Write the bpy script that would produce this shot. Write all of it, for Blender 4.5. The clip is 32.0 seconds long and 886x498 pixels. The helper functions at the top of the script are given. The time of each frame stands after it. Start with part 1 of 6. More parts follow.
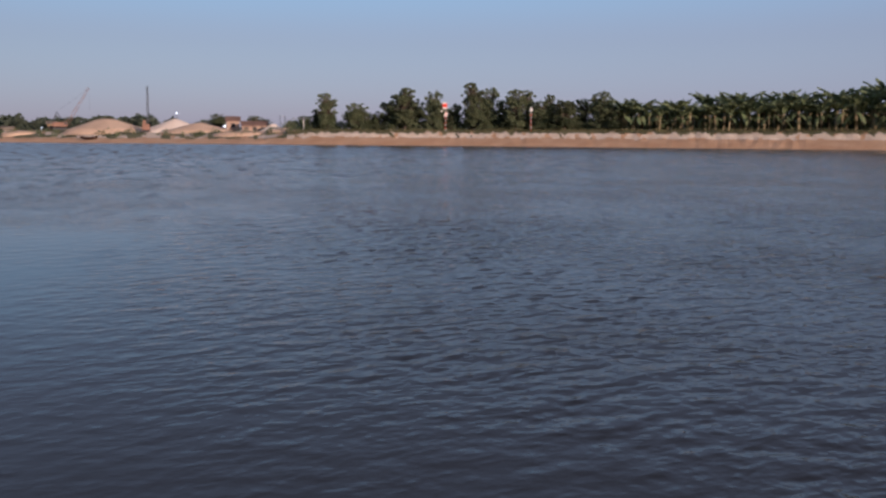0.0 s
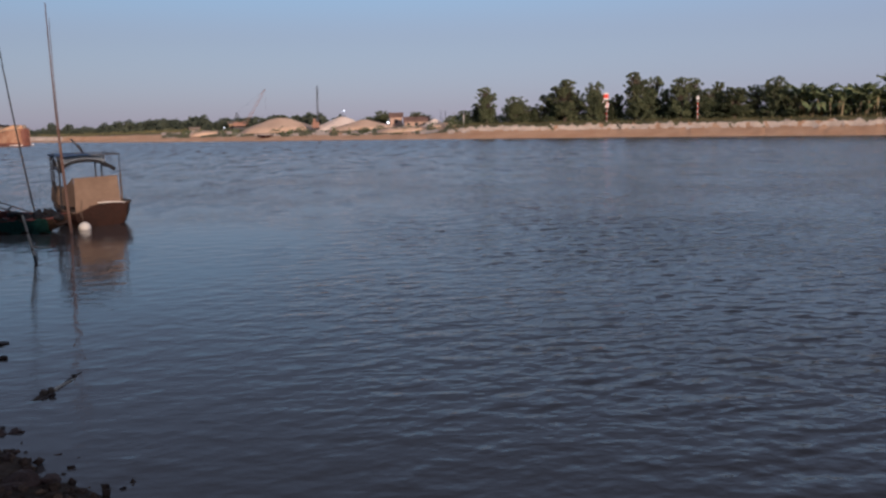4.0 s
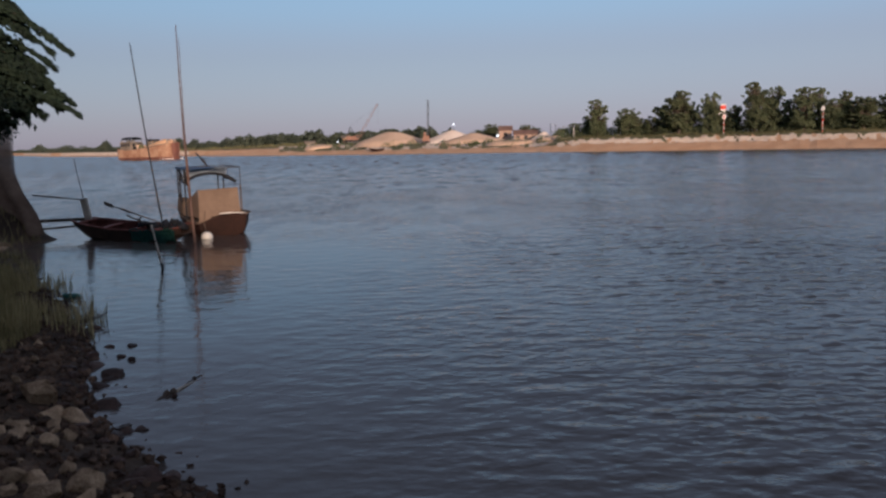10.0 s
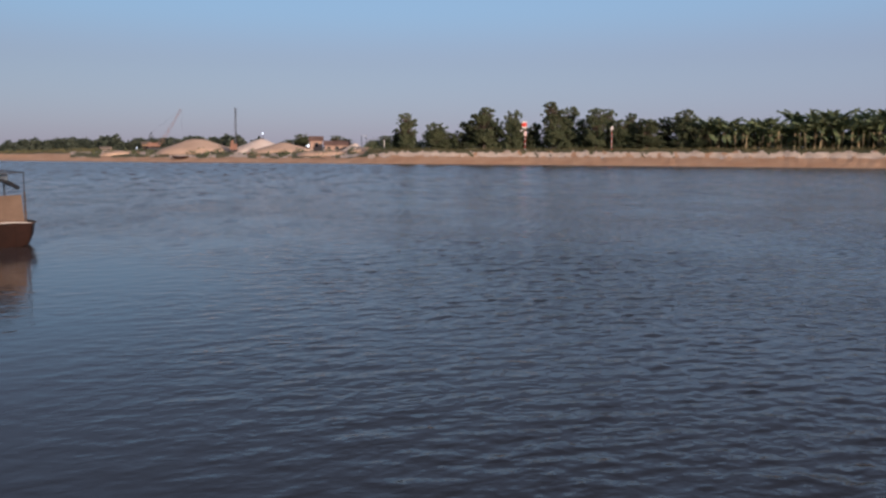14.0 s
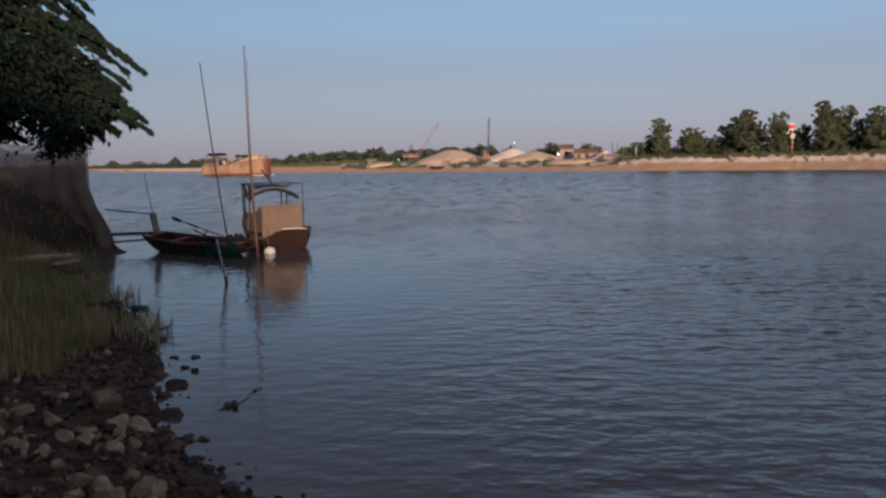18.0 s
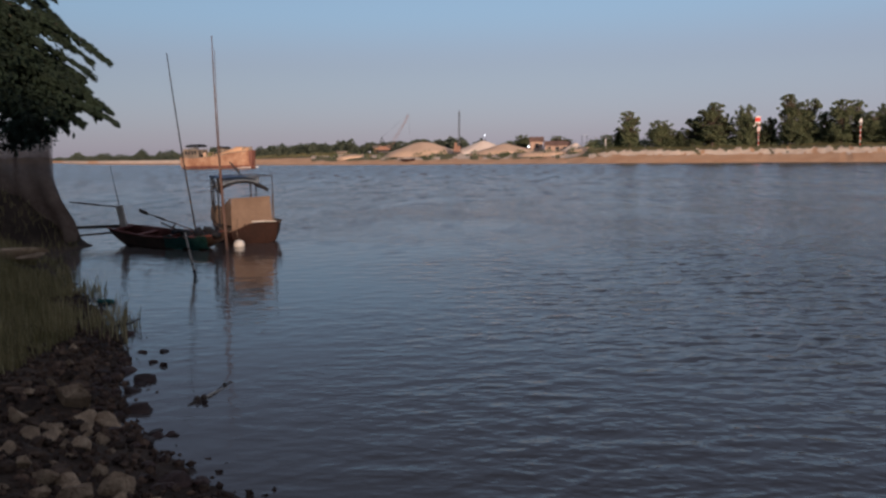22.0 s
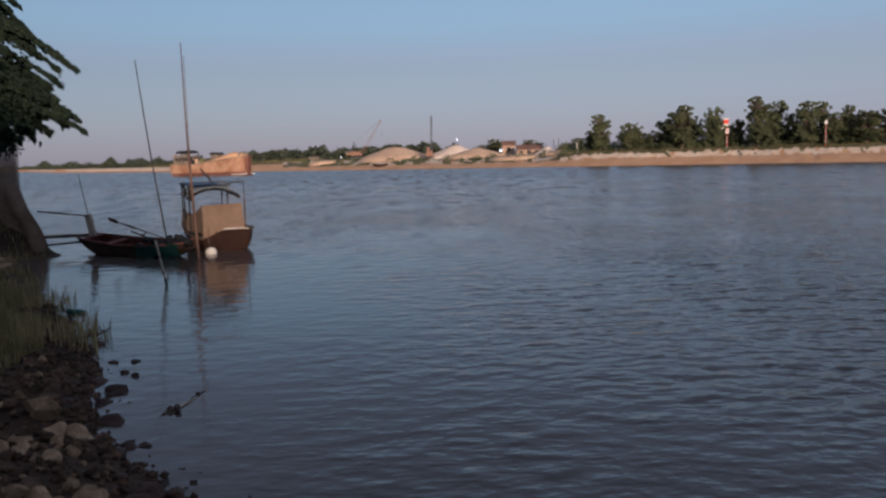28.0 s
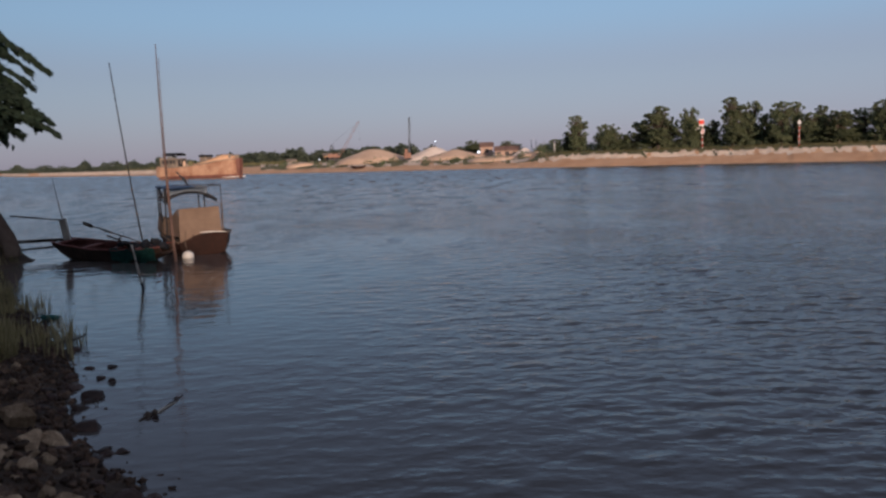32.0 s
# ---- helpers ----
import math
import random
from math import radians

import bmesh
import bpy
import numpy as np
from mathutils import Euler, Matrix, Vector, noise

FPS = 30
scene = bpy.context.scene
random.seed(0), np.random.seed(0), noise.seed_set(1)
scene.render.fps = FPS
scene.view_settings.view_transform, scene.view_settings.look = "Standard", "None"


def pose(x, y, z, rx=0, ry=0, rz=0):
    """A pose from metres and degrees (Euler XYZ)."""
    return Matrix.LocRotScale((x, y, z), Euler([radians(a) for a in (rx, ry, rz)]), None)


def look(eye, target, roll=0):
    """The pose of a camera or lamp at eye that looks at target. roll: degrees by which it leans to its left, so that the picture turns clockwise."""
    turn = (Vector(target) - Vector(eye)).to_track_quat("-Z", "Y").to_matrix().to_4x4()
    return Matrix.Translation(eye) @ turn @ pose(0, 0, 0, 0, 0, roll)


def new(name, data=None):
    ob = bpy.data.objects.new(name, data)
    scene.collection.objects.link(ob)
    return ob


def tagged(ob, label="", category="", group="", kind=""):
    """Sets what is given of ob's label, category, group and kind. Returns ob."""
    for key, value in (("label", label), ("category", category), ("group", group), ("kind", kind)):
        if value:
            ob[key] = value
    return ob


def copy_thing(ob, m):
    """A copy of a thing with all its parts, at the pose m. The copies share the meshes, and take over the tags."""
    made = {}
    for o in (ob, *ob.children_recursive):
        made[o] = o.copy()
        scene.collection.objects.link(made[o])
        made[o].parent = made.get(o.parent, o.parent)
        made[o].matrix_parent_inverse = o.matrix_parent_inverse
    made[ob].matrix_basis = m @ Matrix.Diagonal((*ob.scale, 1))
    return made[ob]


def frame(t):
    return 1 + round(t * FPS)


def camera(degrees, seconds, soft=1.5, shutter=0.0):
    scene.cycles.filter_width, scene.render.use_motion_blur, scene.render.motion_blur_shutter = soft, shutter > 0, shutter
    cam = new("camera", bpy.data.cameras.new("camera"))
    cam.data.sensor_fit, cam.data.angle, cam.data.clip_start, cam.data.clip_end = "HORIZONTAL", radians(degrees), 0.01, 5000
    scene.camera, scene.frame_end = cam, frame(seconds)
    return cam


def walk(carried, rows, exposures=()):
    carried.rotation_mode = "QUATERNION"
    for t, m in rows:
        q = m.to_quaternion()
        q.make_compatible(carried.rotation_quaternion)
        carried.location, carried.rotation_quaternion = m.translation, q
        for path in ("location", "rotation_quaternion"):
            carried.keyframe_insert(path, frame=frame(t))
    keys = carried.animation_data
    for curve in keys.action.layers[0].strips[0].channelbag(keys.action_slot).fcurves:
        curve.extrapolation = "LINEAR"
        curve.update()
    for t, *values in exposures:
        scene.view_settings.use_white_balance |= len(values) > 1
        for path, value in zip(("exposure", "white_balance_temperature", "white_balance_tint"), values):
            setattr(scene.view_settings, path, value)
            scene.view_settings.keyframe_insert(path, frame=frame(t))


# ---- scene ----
# Hand-held camera that stands on the near bank and only turns: seconds, yaw, pitch, roll
EYE = (0.0, 0.0, 3.0)


def aim(yaw, pitch, roll):
    return pose(*EYE, 90 + pitch, 0, yaw) @ pose(0, 0, 0, 0, 0, roll)


# the white balance drifts a little: seconds, stops, kelvin, tint
GRADE = [(0.0, 0.02, 5390, 13), (3.0, 0.03, 5430, 12), (6.0, 0.06, 5470, 12), (8.0, 0.06, 5590, 10), (12.0, 0.07, 5590, 10), (13.0, 0.06, 5490, 11), (15.5, 0.01, 5370, 10), (17.0, 0.02, 5440, 10), (18.0, 0.0, 5640, 10), (19.0, -0.05, 5680, 10), (21.0, 0.0, 5740, 11), (25.0, 0.01, 5690, 10), (28.0, -0.05, 5590, 10), (32.0, -0.05, 5530, 10)]
cam = camera(57.5, 32.0, soft=2.6, shutter=0.5)
walk(cam, [
    (0, aim(-19.40, -8.37, 0.07)),
    (0.5, aim(-20.51, -9.12, -0.13)),
    (1, aim(-16.51, -9.14, -0.30)),
    (1.5, aim(-12.74, -8.83, -0.77)),
    (2, aim(-11.14, -8.92, -0.96)),
    (2.5, aim(-10.12, -8.79, -1.10)),
    (3, aim(-8.86, -8.62, -1.22)),
    (3.5, aim(-8.03, -8.64, -1.22)),
    (5.5, aim(-10.41, -9.19, -1.03)),
    (6, aim(-12.80, -9.13, -0.99)),
    (6.5, aim(-8.96, -8.51, -1.22)),
    (7, aim(-1.27, -7.98, -1.76)),
    (7.5, aim(-0.26, -7.94, -1.89)),
    (8, aim(-0.40, -7.67, -1.80)),
    (8.5, aim(-0.13, -7.68, -1.75)),
    (9, aim(0.00, -7.70, -1.68)),
    (9.5, aim(-0.16, -7.70, -1.69)),
    (10, aim(-0.39, -7.64, -1.48)),
    (10.5, aim(-0.37, -7.63, -1.22)),
    (11, aim(-0.34, -7.66, -1.10)),
    (11.5, aim(-0.23, -7.72, -1.18)),
    (12, aim(-0.96, -7.95, -1.18)),
    (12.5, aim(-8.24, -9.11, -0.55)),
    (13, aim(-14.03, -8.73, -0.15)),
    (13.5, aim(-14.41, -7.52, -0.09)),
    (15.5, aim(-7.79, -6.65, -0.46)),
    (16, aim(-5.29, -6.52, -1.16)),
    (16.5, aim(-2.68, -7.09, -1.00)),
    (17, aim(1.59, -5.98, -0.75)),
    (17.5, aim(3.80, -5.92, -0.78)),
    (18, aim(3.78, -6.28, -1.15)),
    (18.5, aim(3.50, -6.53, -1.19)),
    (19, aim(3.07, -6.83, -1.21)),
    (19.5, aim(2.91, -7.00, -1.23)),
    (20, aim(2.89, -7.14, -1.14)),
    (20.5, aim(2.60, -7.24, -1.08)),
    (21, aim(2.42, -7.24, -1.11)),
    (21.5, aim(2.20, -7.06, -1.21)),
    (22, aim(1.72, -6.86, -1.09)),
    (22.5, aim(0.80, -6.77, -0.97)),
    (23, aim(0.47, -6.89, -1.30)),
    (23.5, aim(0.16, -7.22, -1.50)),
    (24, aim(-0.03, -7.20, -1.42)),
    (24.5, aim(0.03, -7.05, -1.25)),
    (25, aim(0.46, -6.63, -1.15)),
    (25.5, aim(0.74, -6.47, -1.19)),
    (27.5, aim(0.39, -6.49, -1.66)),
    (28, aim(-0.16, -6.58, -1.66)),
    (28.5, aim(-0.47, -6.59, -1.89)),
    (29, aim(-0.46, -6.46, -1.89)),
    (29.5, aim(-0.24, -6.46, -1.86)),
    (30, aim(-0.24, -6.52, -1.86)),
    (30.5, aim(-0.28, -6.46, -2.02)),
    (31, aim(-0.44, -6.29, -2.21)),
    (31.5, aim(-0.84, -6.42, -2.19)),
    (32, aim(-1.67, -6.51, -1.96)),
], GRADE)

# ---- sky, sun, exposure ----
SUN_AZ, SUN_EL = 163.0, 8.0  # bearing from +y to the right, height, degrees
world = bpy.data.worlds.new("dusk_sky")
scene.world = world
world.use_nodes = True
wn = world.node_tree.nodes
sky = wn.new("ShaderNodeTexSky")
sky.sky_type = "NISHITA"
sky.sun_disc = False
sky.sun_elevation = radians(SUN_EL)
sky.sun_rotation = radians(SUN_AZ)
sky.air_density, sky.dust_density, sky.ozone_density = 1.0, 0.4, 2.4
haze = wn.new("ShaderNodeHueSaturation")
haze.inputs["Saturation"].default_value = 0.68
airlight = wn.new("ShaderNodeMix")
airlight.data_type = "RGBA"
airlight.inputs["Factor"].default_value = 0.45
airlight.inputs["B"].default_value = (3.5, 3.55, 4.35, 1)
dusk = wn.new("ShaderNodeMix")
dusk.data_type, dusk.blend_type = "RGBA", "MULTIPLY"
dusk.inputs["Factor"].default_value = 1.0
# dusk opposite the low sun: mauve at the skyline, clear blue above it, greyer overhead
aim = wn.new("ShaderNodeTexCoord")
up = wn.new("ShaderNodeSeparateXYZ")
world.node_tree.links.new(aim.outputs["Generated"], up.inputs[0])
glow_band = wn.new("ShaderNodeValToRGB")
glow_band.color_ramp.interpolation = "EASE"
stops = glow_band.color_ramp.elements
stops[0].position, stops[0].color = 0.0, (0.755, 0.675, 0.755, 1)
stops[1].position, stops[1].color = 0.60, (0.76, 0.735, 0.70, 1)
for at, colour in ((0.10, (0.815, 0.765, 0.765, 1)), (0.175, (0.81, 0.92, 0.935, 1)), (0.28, (0.77, 0.77, 0.77, 1))):
    stop = stops.new(at)
    stop.color = colour
world.node_tree.links.new(up.outputs["Z"], glow_band.inputs["Fac"])
world.node_tree.links.new(glow_band.outputs["Color"], dusk.inputs["B"])
world.node_tree.links.new(sky.outputs["Color"], haze.inputs["Color"])
world.node_tree.links.new(haze.outputs["Color"], airlight.inputs["A"])
world.node_tree.links.new(airlight.outputs["Result"], dusk.inputs["A"])
# the sky is a little dimmer upstream than downstream
drift = wn.new("ShaderNodeMapRange")
for key, value in (("From Min", -0.45), ("From Max", 0.65), ("To Min", 0.85), ("To Max", 1.10)):
    drift.inputs[key].default_value = value
world.node_tree.links.new(up.outputs["X"], drift.inputs["Value"])
dim = wn.new("ShaderNodeVectorMath")
dim.operation = "SCALE"
world.node_tree.links.new(dusk.outputs["Result"], dim.inputs[0])
world.node_tree.links.new(drift.outputs[0], dim.inputs["Scale"])
world.node_tree.links.new(dim.outputs[0], wn["Background"].inputs["Color"])
wn["Background"].inputs["Strength"].default_value = 0.132
sun = new("sun", bpy.data.lights.new("sun", "SUN"))
sun.data.energy, sun.data.angle, sun.data.color = 5.0, radians(1.5), (1.0, 0.68, 0.45)
sun_dir = Vector((math.sin(radians(SUN_AZ)) * math.cos(radians(SUN_EL)), math.cos(radians(SUN_AZ)) * math.cos(radians(SUN_EL)), math.sin(radians(SUN_EL))))
sun.matrix_world = look(sun_dir * 60, (0, 0, 0))


# ---- materials ----
def material(name, c1, c2, scale=3.0, rough=0.8, fine=8.0, bump=0.0, bscale=40.0, metal=0.0, vary=0.0, island=0.0, spec=0.3, stretch=(1, 1, 1), thin=0.0):
    """Two colours mixed by coarse and fine noise, with fine relief; vary: change from object to object; island: from piece to piece."""
    m = bpy.data.materials.new(name)
    m.use_nodes = True
    n, l = m.node_tree.nodes, m.node_tree.links
    b = n["Principled BSDF"]
    co = n.new("ShaderNodeTexCoord")
    mp = n.new("ShaderNodeMapping")
    mp.inputs["Scale"].default_value = stretch
    l.new(co.outputs["Object"], mp.inputs["Vector"])
    t1 = n.new("ShaderNodeTexNoise")
    t1.inputs["Scale"].default_value, t1.inputs["Detail"].default_value = scale, 5
    t2 = n.new("ShaderNodeTexNoise")
    t2.inputs["Scale"].default_value, t2.inputs["Detail"].default_value = scale * fine, 4
    for t in (t1, t2):
        l.new(mp.outputs["Vector"], t.inputs["Vector"])
    add = n.new("ShaderNodeMath")
    add.operation = "MULTIPLY_ADD"
    add.inputs[1].default_value = 0.45
    l.new(t2.outputs["Fac"], add.inputs[0])
    l.new(t1.outputs["Fac"], add.inputs[2])
    rp = n.new("ShaderNodeMapRange")
    rp.inputs["From Min"].default_value, rp.inputs["From Max"].default_value = 0.52, 0.93
    l.new(add.outputs[0], rp.inputs["Value"])
    mix = n.new("ShaderNodeMix")
    mix.data_type = "RGBA"
    mix.inputs["A"].default_value, mix.inputs["B"].default_value = (*c1, 1), (*c2, 1)
    l.new(rp.outputs[0], mix.inputs["Factor"])
    out = mix.outputs["Result"]
    for amount, kind in ((vary, "o"), (island, "i")):
        if amount:
            src = n.new("ShaderNodeObjectInfo").outputs["Random"] if kind == "o" else n.new("ShaderNodeNewGeometry").outputs["Random Per Island"]
            r2 = n.new("ShaderNodeMapRange")
            r2.inputs["To Min"].default_value, r2.inputs["To Max"].default_value = 1 - amount, 1 + amount
            l.new(src, r2.inputs["Value"])
            hs = n.new("ShaderNodeHueSaturation")
            l.new(r2.outputs[0], hs.inputs["Value"])
            l.new(out, hs.inputs["Color"])
            out = hs.outputs["Color"]
    l.new(out, b.inputs["Base Color"])
    b.inputs["Roughness"].default_value, b.inputs["Metallic"].default_value = rough, metal
    b.inputs["Specular IOR Level"].default_value = spec
    if bump:
        t3 = n.new("ShaderNodeTexNoise")
        t3.inputs["Scale"].default_value, t3.inputs["Detail"].default_value = bscale, 6
        l.new(mp.outputs["Vector"], t3.inputs["Vector"])
        bp = n.new("ShaderNodeBump")
        bp.inputs["Strength"].default_value, bp.inputs["Distance"].default_value = bump, 1.0 / bscale
        l.new(t3.outputs["Fac"], bp.inputs["Height"])
        l.new(bp.outputs["Normal"], b.inputs["Normal"])
    if thin:
        passed = n.new("ShaderNodeBsdfTranslucent")
        l.new(out, passed.inputs["Color"])
        mixed = n.new("ShaderNodeMixShader")
        mixed.inputs["Fac"].default_value = thin
        l.new(b.outputs[0], mixed.inputs[1])
        l.new(passed.outputs[0], mixed.inputs[2])
        l.new(mixed.outputs[0], n["Material Output"].inputs["Surface"])
    return m


def water_material():
    """River water: clear gloss over a silty body; fine ripples ride on the modelled waves and come in patches."""
    m = bpy.data.materials.new("river_water")
    m.use_nodes = True
    n, l = m.node_tree.nodes, m.node_tree.links
    b = n["Principled BSDF"]
    b.inputs["Base Color"].default_value = (0.087, 0.071, 0.062, 1)
    b.inputs["IOR"].default_value = 1.33
    co = n.new("ShaderNodeTexCoord")
    place = n.new("ShaderNodeNewGeometry")
    total = None
    for size, height, stretch, turn in ((0.05, 0.16, 1.3, 12), (0.11, 0.28, 1.5, -8), (0.20, 0.26, 1.7, 8)):
        mp = n.new("ShaderNodeMapping")
        mp.inputs["Scale"].default_value = (1 / stretch, 1, 0)
        mp.inputs["Rotation"].default_value = (0, 0, radians(turn))
        l.new(co.outputs["Object"], mp.inputs["Vector"])
        t = n.new("ShaderNodeTexNoise")
        t.inputs["Scale"].default_value, t.inputs["Detail"].default_value, t.inputs["Roughness"].default_value = 0.5 / size, 2, 0.45
        l.new(mp.outputs["Vector"], t.inputs["Vector"])
        peak = n.new("ShaderNodeMath")
        peak.operation = "POWER"
        peak.inputs[1].default_value = 2.0
        l.new(t.outputs["Fac"], peak.inputs[0])
        k = n.new("ShaderNodeMath")
        k.operation = "MULTIPLY_ADD"
        k.inputs[1].default_value = height * size
        l.new(peak.outputs[0], k.inputs[0])
        if total:
            l.new(total, k.inputs[2])
        else:
            k.inputs[2].default_value = 0.0
        total = k.outputs[0]

    def ramp(source, x0, x1, y0, y1):
        node = n.new("ShaderNodeMapRange")
        for key, value in (("From Min", x0), ("From Max", x1), ("To Min", y0), ("To Max", y1)):
            node.inputs[key].default_value = value
        l.new(source, node.inputs["Value"])
        return node.outputs[0]

    def times(p, q):
        node = n.new("ShaderNodeMath")
        node.operation = "MULTIPLY"
        l.new(p, node.inputs[0])
        l.new(q, node.inputs[1])
        return node.outputs[0]

    patch = n.new("ShaderNodeTexNoise")
    patch.inputs["Scale"].default_value, patch.inputs["Detail"].default_value = 0.16, 4
    l.new(co.outputs["Object"], patch.inputs["Vector"])
    sep = n.new("ShaderNodeSeparateXYZ")
    l.new(place.outputs["Position"], sep.inputs[0])
    river = n.new("ShaderNodeVectorMath")
    river.operation = "DOT_PRODUCT"
    river.inputs[1].default_value = (0.0, 1.0, 0.0)
    l.new(place.outputs["Position"], river.inputs[0])
    over = river.outputs["Value"]  # metres out from the near bank
    # gusts, the sheltered lee of the near bank, and waves too small to see far out
    open_water = n.new("ShaderNodeMath")
    open_water.operation = "MAXIMUM"
    l.new(ramp(sep.outputs["X"], -3.0, 5.5, 0.18, 1.0), open_water.inputs[0])
    l.new(ramp(over, 20.0, 38.0, 0.0, 1.0), open_water.inputs[1])
    calm = times(ramp(patch.outputs["Fac"], 0.38, 0.62, 0.45, 1.0), open_water.outputs[0])
    calm = times(calm, ramp(over, 40.0, 125.0, 1.0, 0.35))
    bp = n.new("ShaderNodeBump")
    bp.inputs["Distance"].default_value = 1.7
    l.new(calm, bp.inputs["Strength"])
    l.new(total, bp.inputs["Height"])
    l.new(times(ramp(over, 10.0, 110.0, 0.12, 0.15), ramp(open_water.outputs[0], 0.18, 0.9, 0.6, 1.0)), b.inputs["Roughness"])
    # stand-in for wave backs hidden by their fronts: far normals lean to the near bank to reflect higher sky, in sets
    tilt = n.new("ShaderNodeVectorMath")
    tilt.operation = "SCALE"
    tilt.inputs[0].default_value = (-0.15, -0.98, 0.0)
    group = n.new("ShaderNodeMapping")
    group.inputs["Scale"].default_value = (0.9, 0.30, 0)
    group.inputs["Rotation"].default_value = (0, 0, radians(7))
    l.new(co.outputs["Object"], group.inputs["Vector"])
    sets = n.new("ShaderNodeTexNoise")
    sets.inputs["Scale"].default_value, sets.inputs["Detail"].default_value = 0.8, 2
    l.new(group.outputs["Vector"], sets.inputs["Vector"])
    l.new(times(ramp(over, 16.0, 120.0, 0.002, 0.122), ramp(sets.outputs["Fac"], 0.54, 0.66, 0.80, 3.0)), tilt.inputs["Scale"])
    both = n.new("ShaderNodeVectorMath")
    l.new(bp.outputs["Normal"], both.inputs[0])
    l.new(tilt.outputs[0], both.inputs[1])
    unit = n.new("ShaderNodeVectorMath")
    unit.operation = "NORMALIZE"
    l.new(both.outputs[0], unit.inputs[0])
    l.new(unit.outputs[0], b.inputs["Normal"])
    return m


def glow(name, colour, strength):
    m = bpy.data.materials.new(name)
    m.use_nodes = True
    b = m.node_tree.nodes["Principled BSDF"]
    b.inputs["Base Color"].default_value = (*colour, 1)
    b.inputs["Emission Color"].default_value = (*colour, 1)
    b.inputs["Emission Strength"].default_value = strength
    return m


def net_material():
    """Fine fishing net: threads and gaps too small to see, as a half clear cloth."""
    m = material("fishing_net", (0.140, 0.088, 0.062), (0.27, 0.185, 0.135), 1.2, 0.9, 5.0)
    n, l = m.node_tree.nodes, m.node_tree.links
    tr = n.new("ShaderNodeBsdfTransparent")
    mx = n.new("ShaderNodeMixShader")
    co = n.new("ShaderNodeTexCoord")
    t = n.new("ShaderNodeTexNoise")
    t.inputs["Scale"].default_value, t.inputs["Detail"].default_value = 0.9, 4
    l.new(co.outputs["Object"], t.inputs["Vector"])
    r = n.new("ShaderNodeMapRange")
    r.inputs["From Min"].default_value, r.inputs["From Max"].default_value = 0.3, 0.7
    r.inputs["To Min"].default_value, r.inputs["To Max"].default_value = 0.46, 0.70
    l.new(t.outputs["Fac"], r.inputs["Value"])
    sep = n.new("ShaderNodeSeparateXYZ")
    l.new(co.outputs["Object"], sep.inputs[0])
    bunch = n.new("ShaderNodeMapRange")
    bunch.inputs["From Min"].default_value, bunch.inputs["From Max"].default_value = 1.2, 3.3
    bunch.inputs["To Min"].default_value, bunch.inputs["To Max"].default_value = 0.62, 0.0
    l.new(sep.outputs["Z"], bunch.inputs["Value"])
    full = n.new("ShaderNodeMath")
    full.use_clamp = True
    l.new(r.outputs[0], full.inputs[0])
    l.new(bunch.outputs[0], full.inputs[1])
    l.new(full.outputs[0], mx.inputs["Fac"])
    l.new(tr.outputs[0], mx.inputs[1])
    l.new(n["Principled BSDF"].outputs[0], mx.inputs[2])
    l.new(mx.outputs[0], n["Material Output"].inputs["Surface"])
    return m


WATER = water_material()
SOIL = material("bank_soil", (0.030, 0.019, 0.012), (0.088, 0.056, 0.035), 0.8, 0.95, 9, 0.8, 12)
SAND = material("river_sand", (0.52, 0.30, 0.165), (0.64, 0.41, 0.25), 0.25, 0.95, 7, 0.4, 3)
PALE_SAND = material("pale_cut_sand", (0.60, 0.46, 0.34), (0.80, 0.66, 0.52), 0.5, 0.95, 6, 0.4, 4)
FAR_GRASS = material("far_grass", (0.10, 0.10, 0.045), (0.20, 0.18, 0.09), 0.12, 0.95, 9, 0.5, 3)
WHITE_SAND = material("washed_sand", (0.76, 0.61, 0.49), (0.88, 0.74, 0.61), 0.3, 0.95, 7, 0.3, 4)
TAN_SAND = material("building_sand", (0.55, 0.38, 0.26), (0.66, 0.475, 0.335), 0.3, 0.95, 7, 0.3, 4)
BARK = material("bark", (0.06, 0.05, 0.04), (0.15, 0.12, 0.09), 4, 0.95, 5, 0.8, 20, vary=0.15)
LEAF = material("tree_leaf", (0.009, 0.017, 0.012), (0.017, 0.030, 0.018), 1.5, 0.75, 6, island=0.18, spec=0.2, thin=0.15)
FAR_LEAF = material("far_tree_leaf", (0.080, 0.102, 0.055), (0.165, 0.185, 0.102), 0.5, 0.8, 7, vary=0.18, island=0.12, spec=0.15, thin=0.15)
# leaf colour greyed and darkened to hold the haze of distance
FAR_WOOD = material("hazed_far_woods_leaf", (0.042, 0.056, 0.043), (0.085, 0.10, 0.072), 0.3, 0.8, 7, island=0.15, spec=0.1, thin=0.15)
BANANA_LEAF = material("banana_leaf", (0.14, 0.19, 0.09), (0.25, 0.28, 0.15), 1.0, 0.75, 6, vary=0.25, island=0.12, spec=0.12, thin=0.25)
BANANA_STEM = material("banana_stem", (0.20, 0.17, 0.09), (0.42, 0.33, 0.20), 1.5, 0.7, 6, vary=0.2)
GRASS = material("bank_grass", (0.155, 0.127, 0.053), (0.43, 0.34, 0.165), 1.0, 0.7, 6, island=0.35, spec=0.2, thin=0.3)
STONE = material("riprap_stone", (0.042, 0.024, 0.015), (0.18, 0.108, 0.064), 2.2, 0.9, 7, 0.7, 18, vary=0.6)
PALE_STONE = material("pale_riprap_stone", (0.25, 0.16, 0.092), (0.54, 0.37, 0.225), 3.4, 0.9, 7, 0.8, 16, vary=0.28)
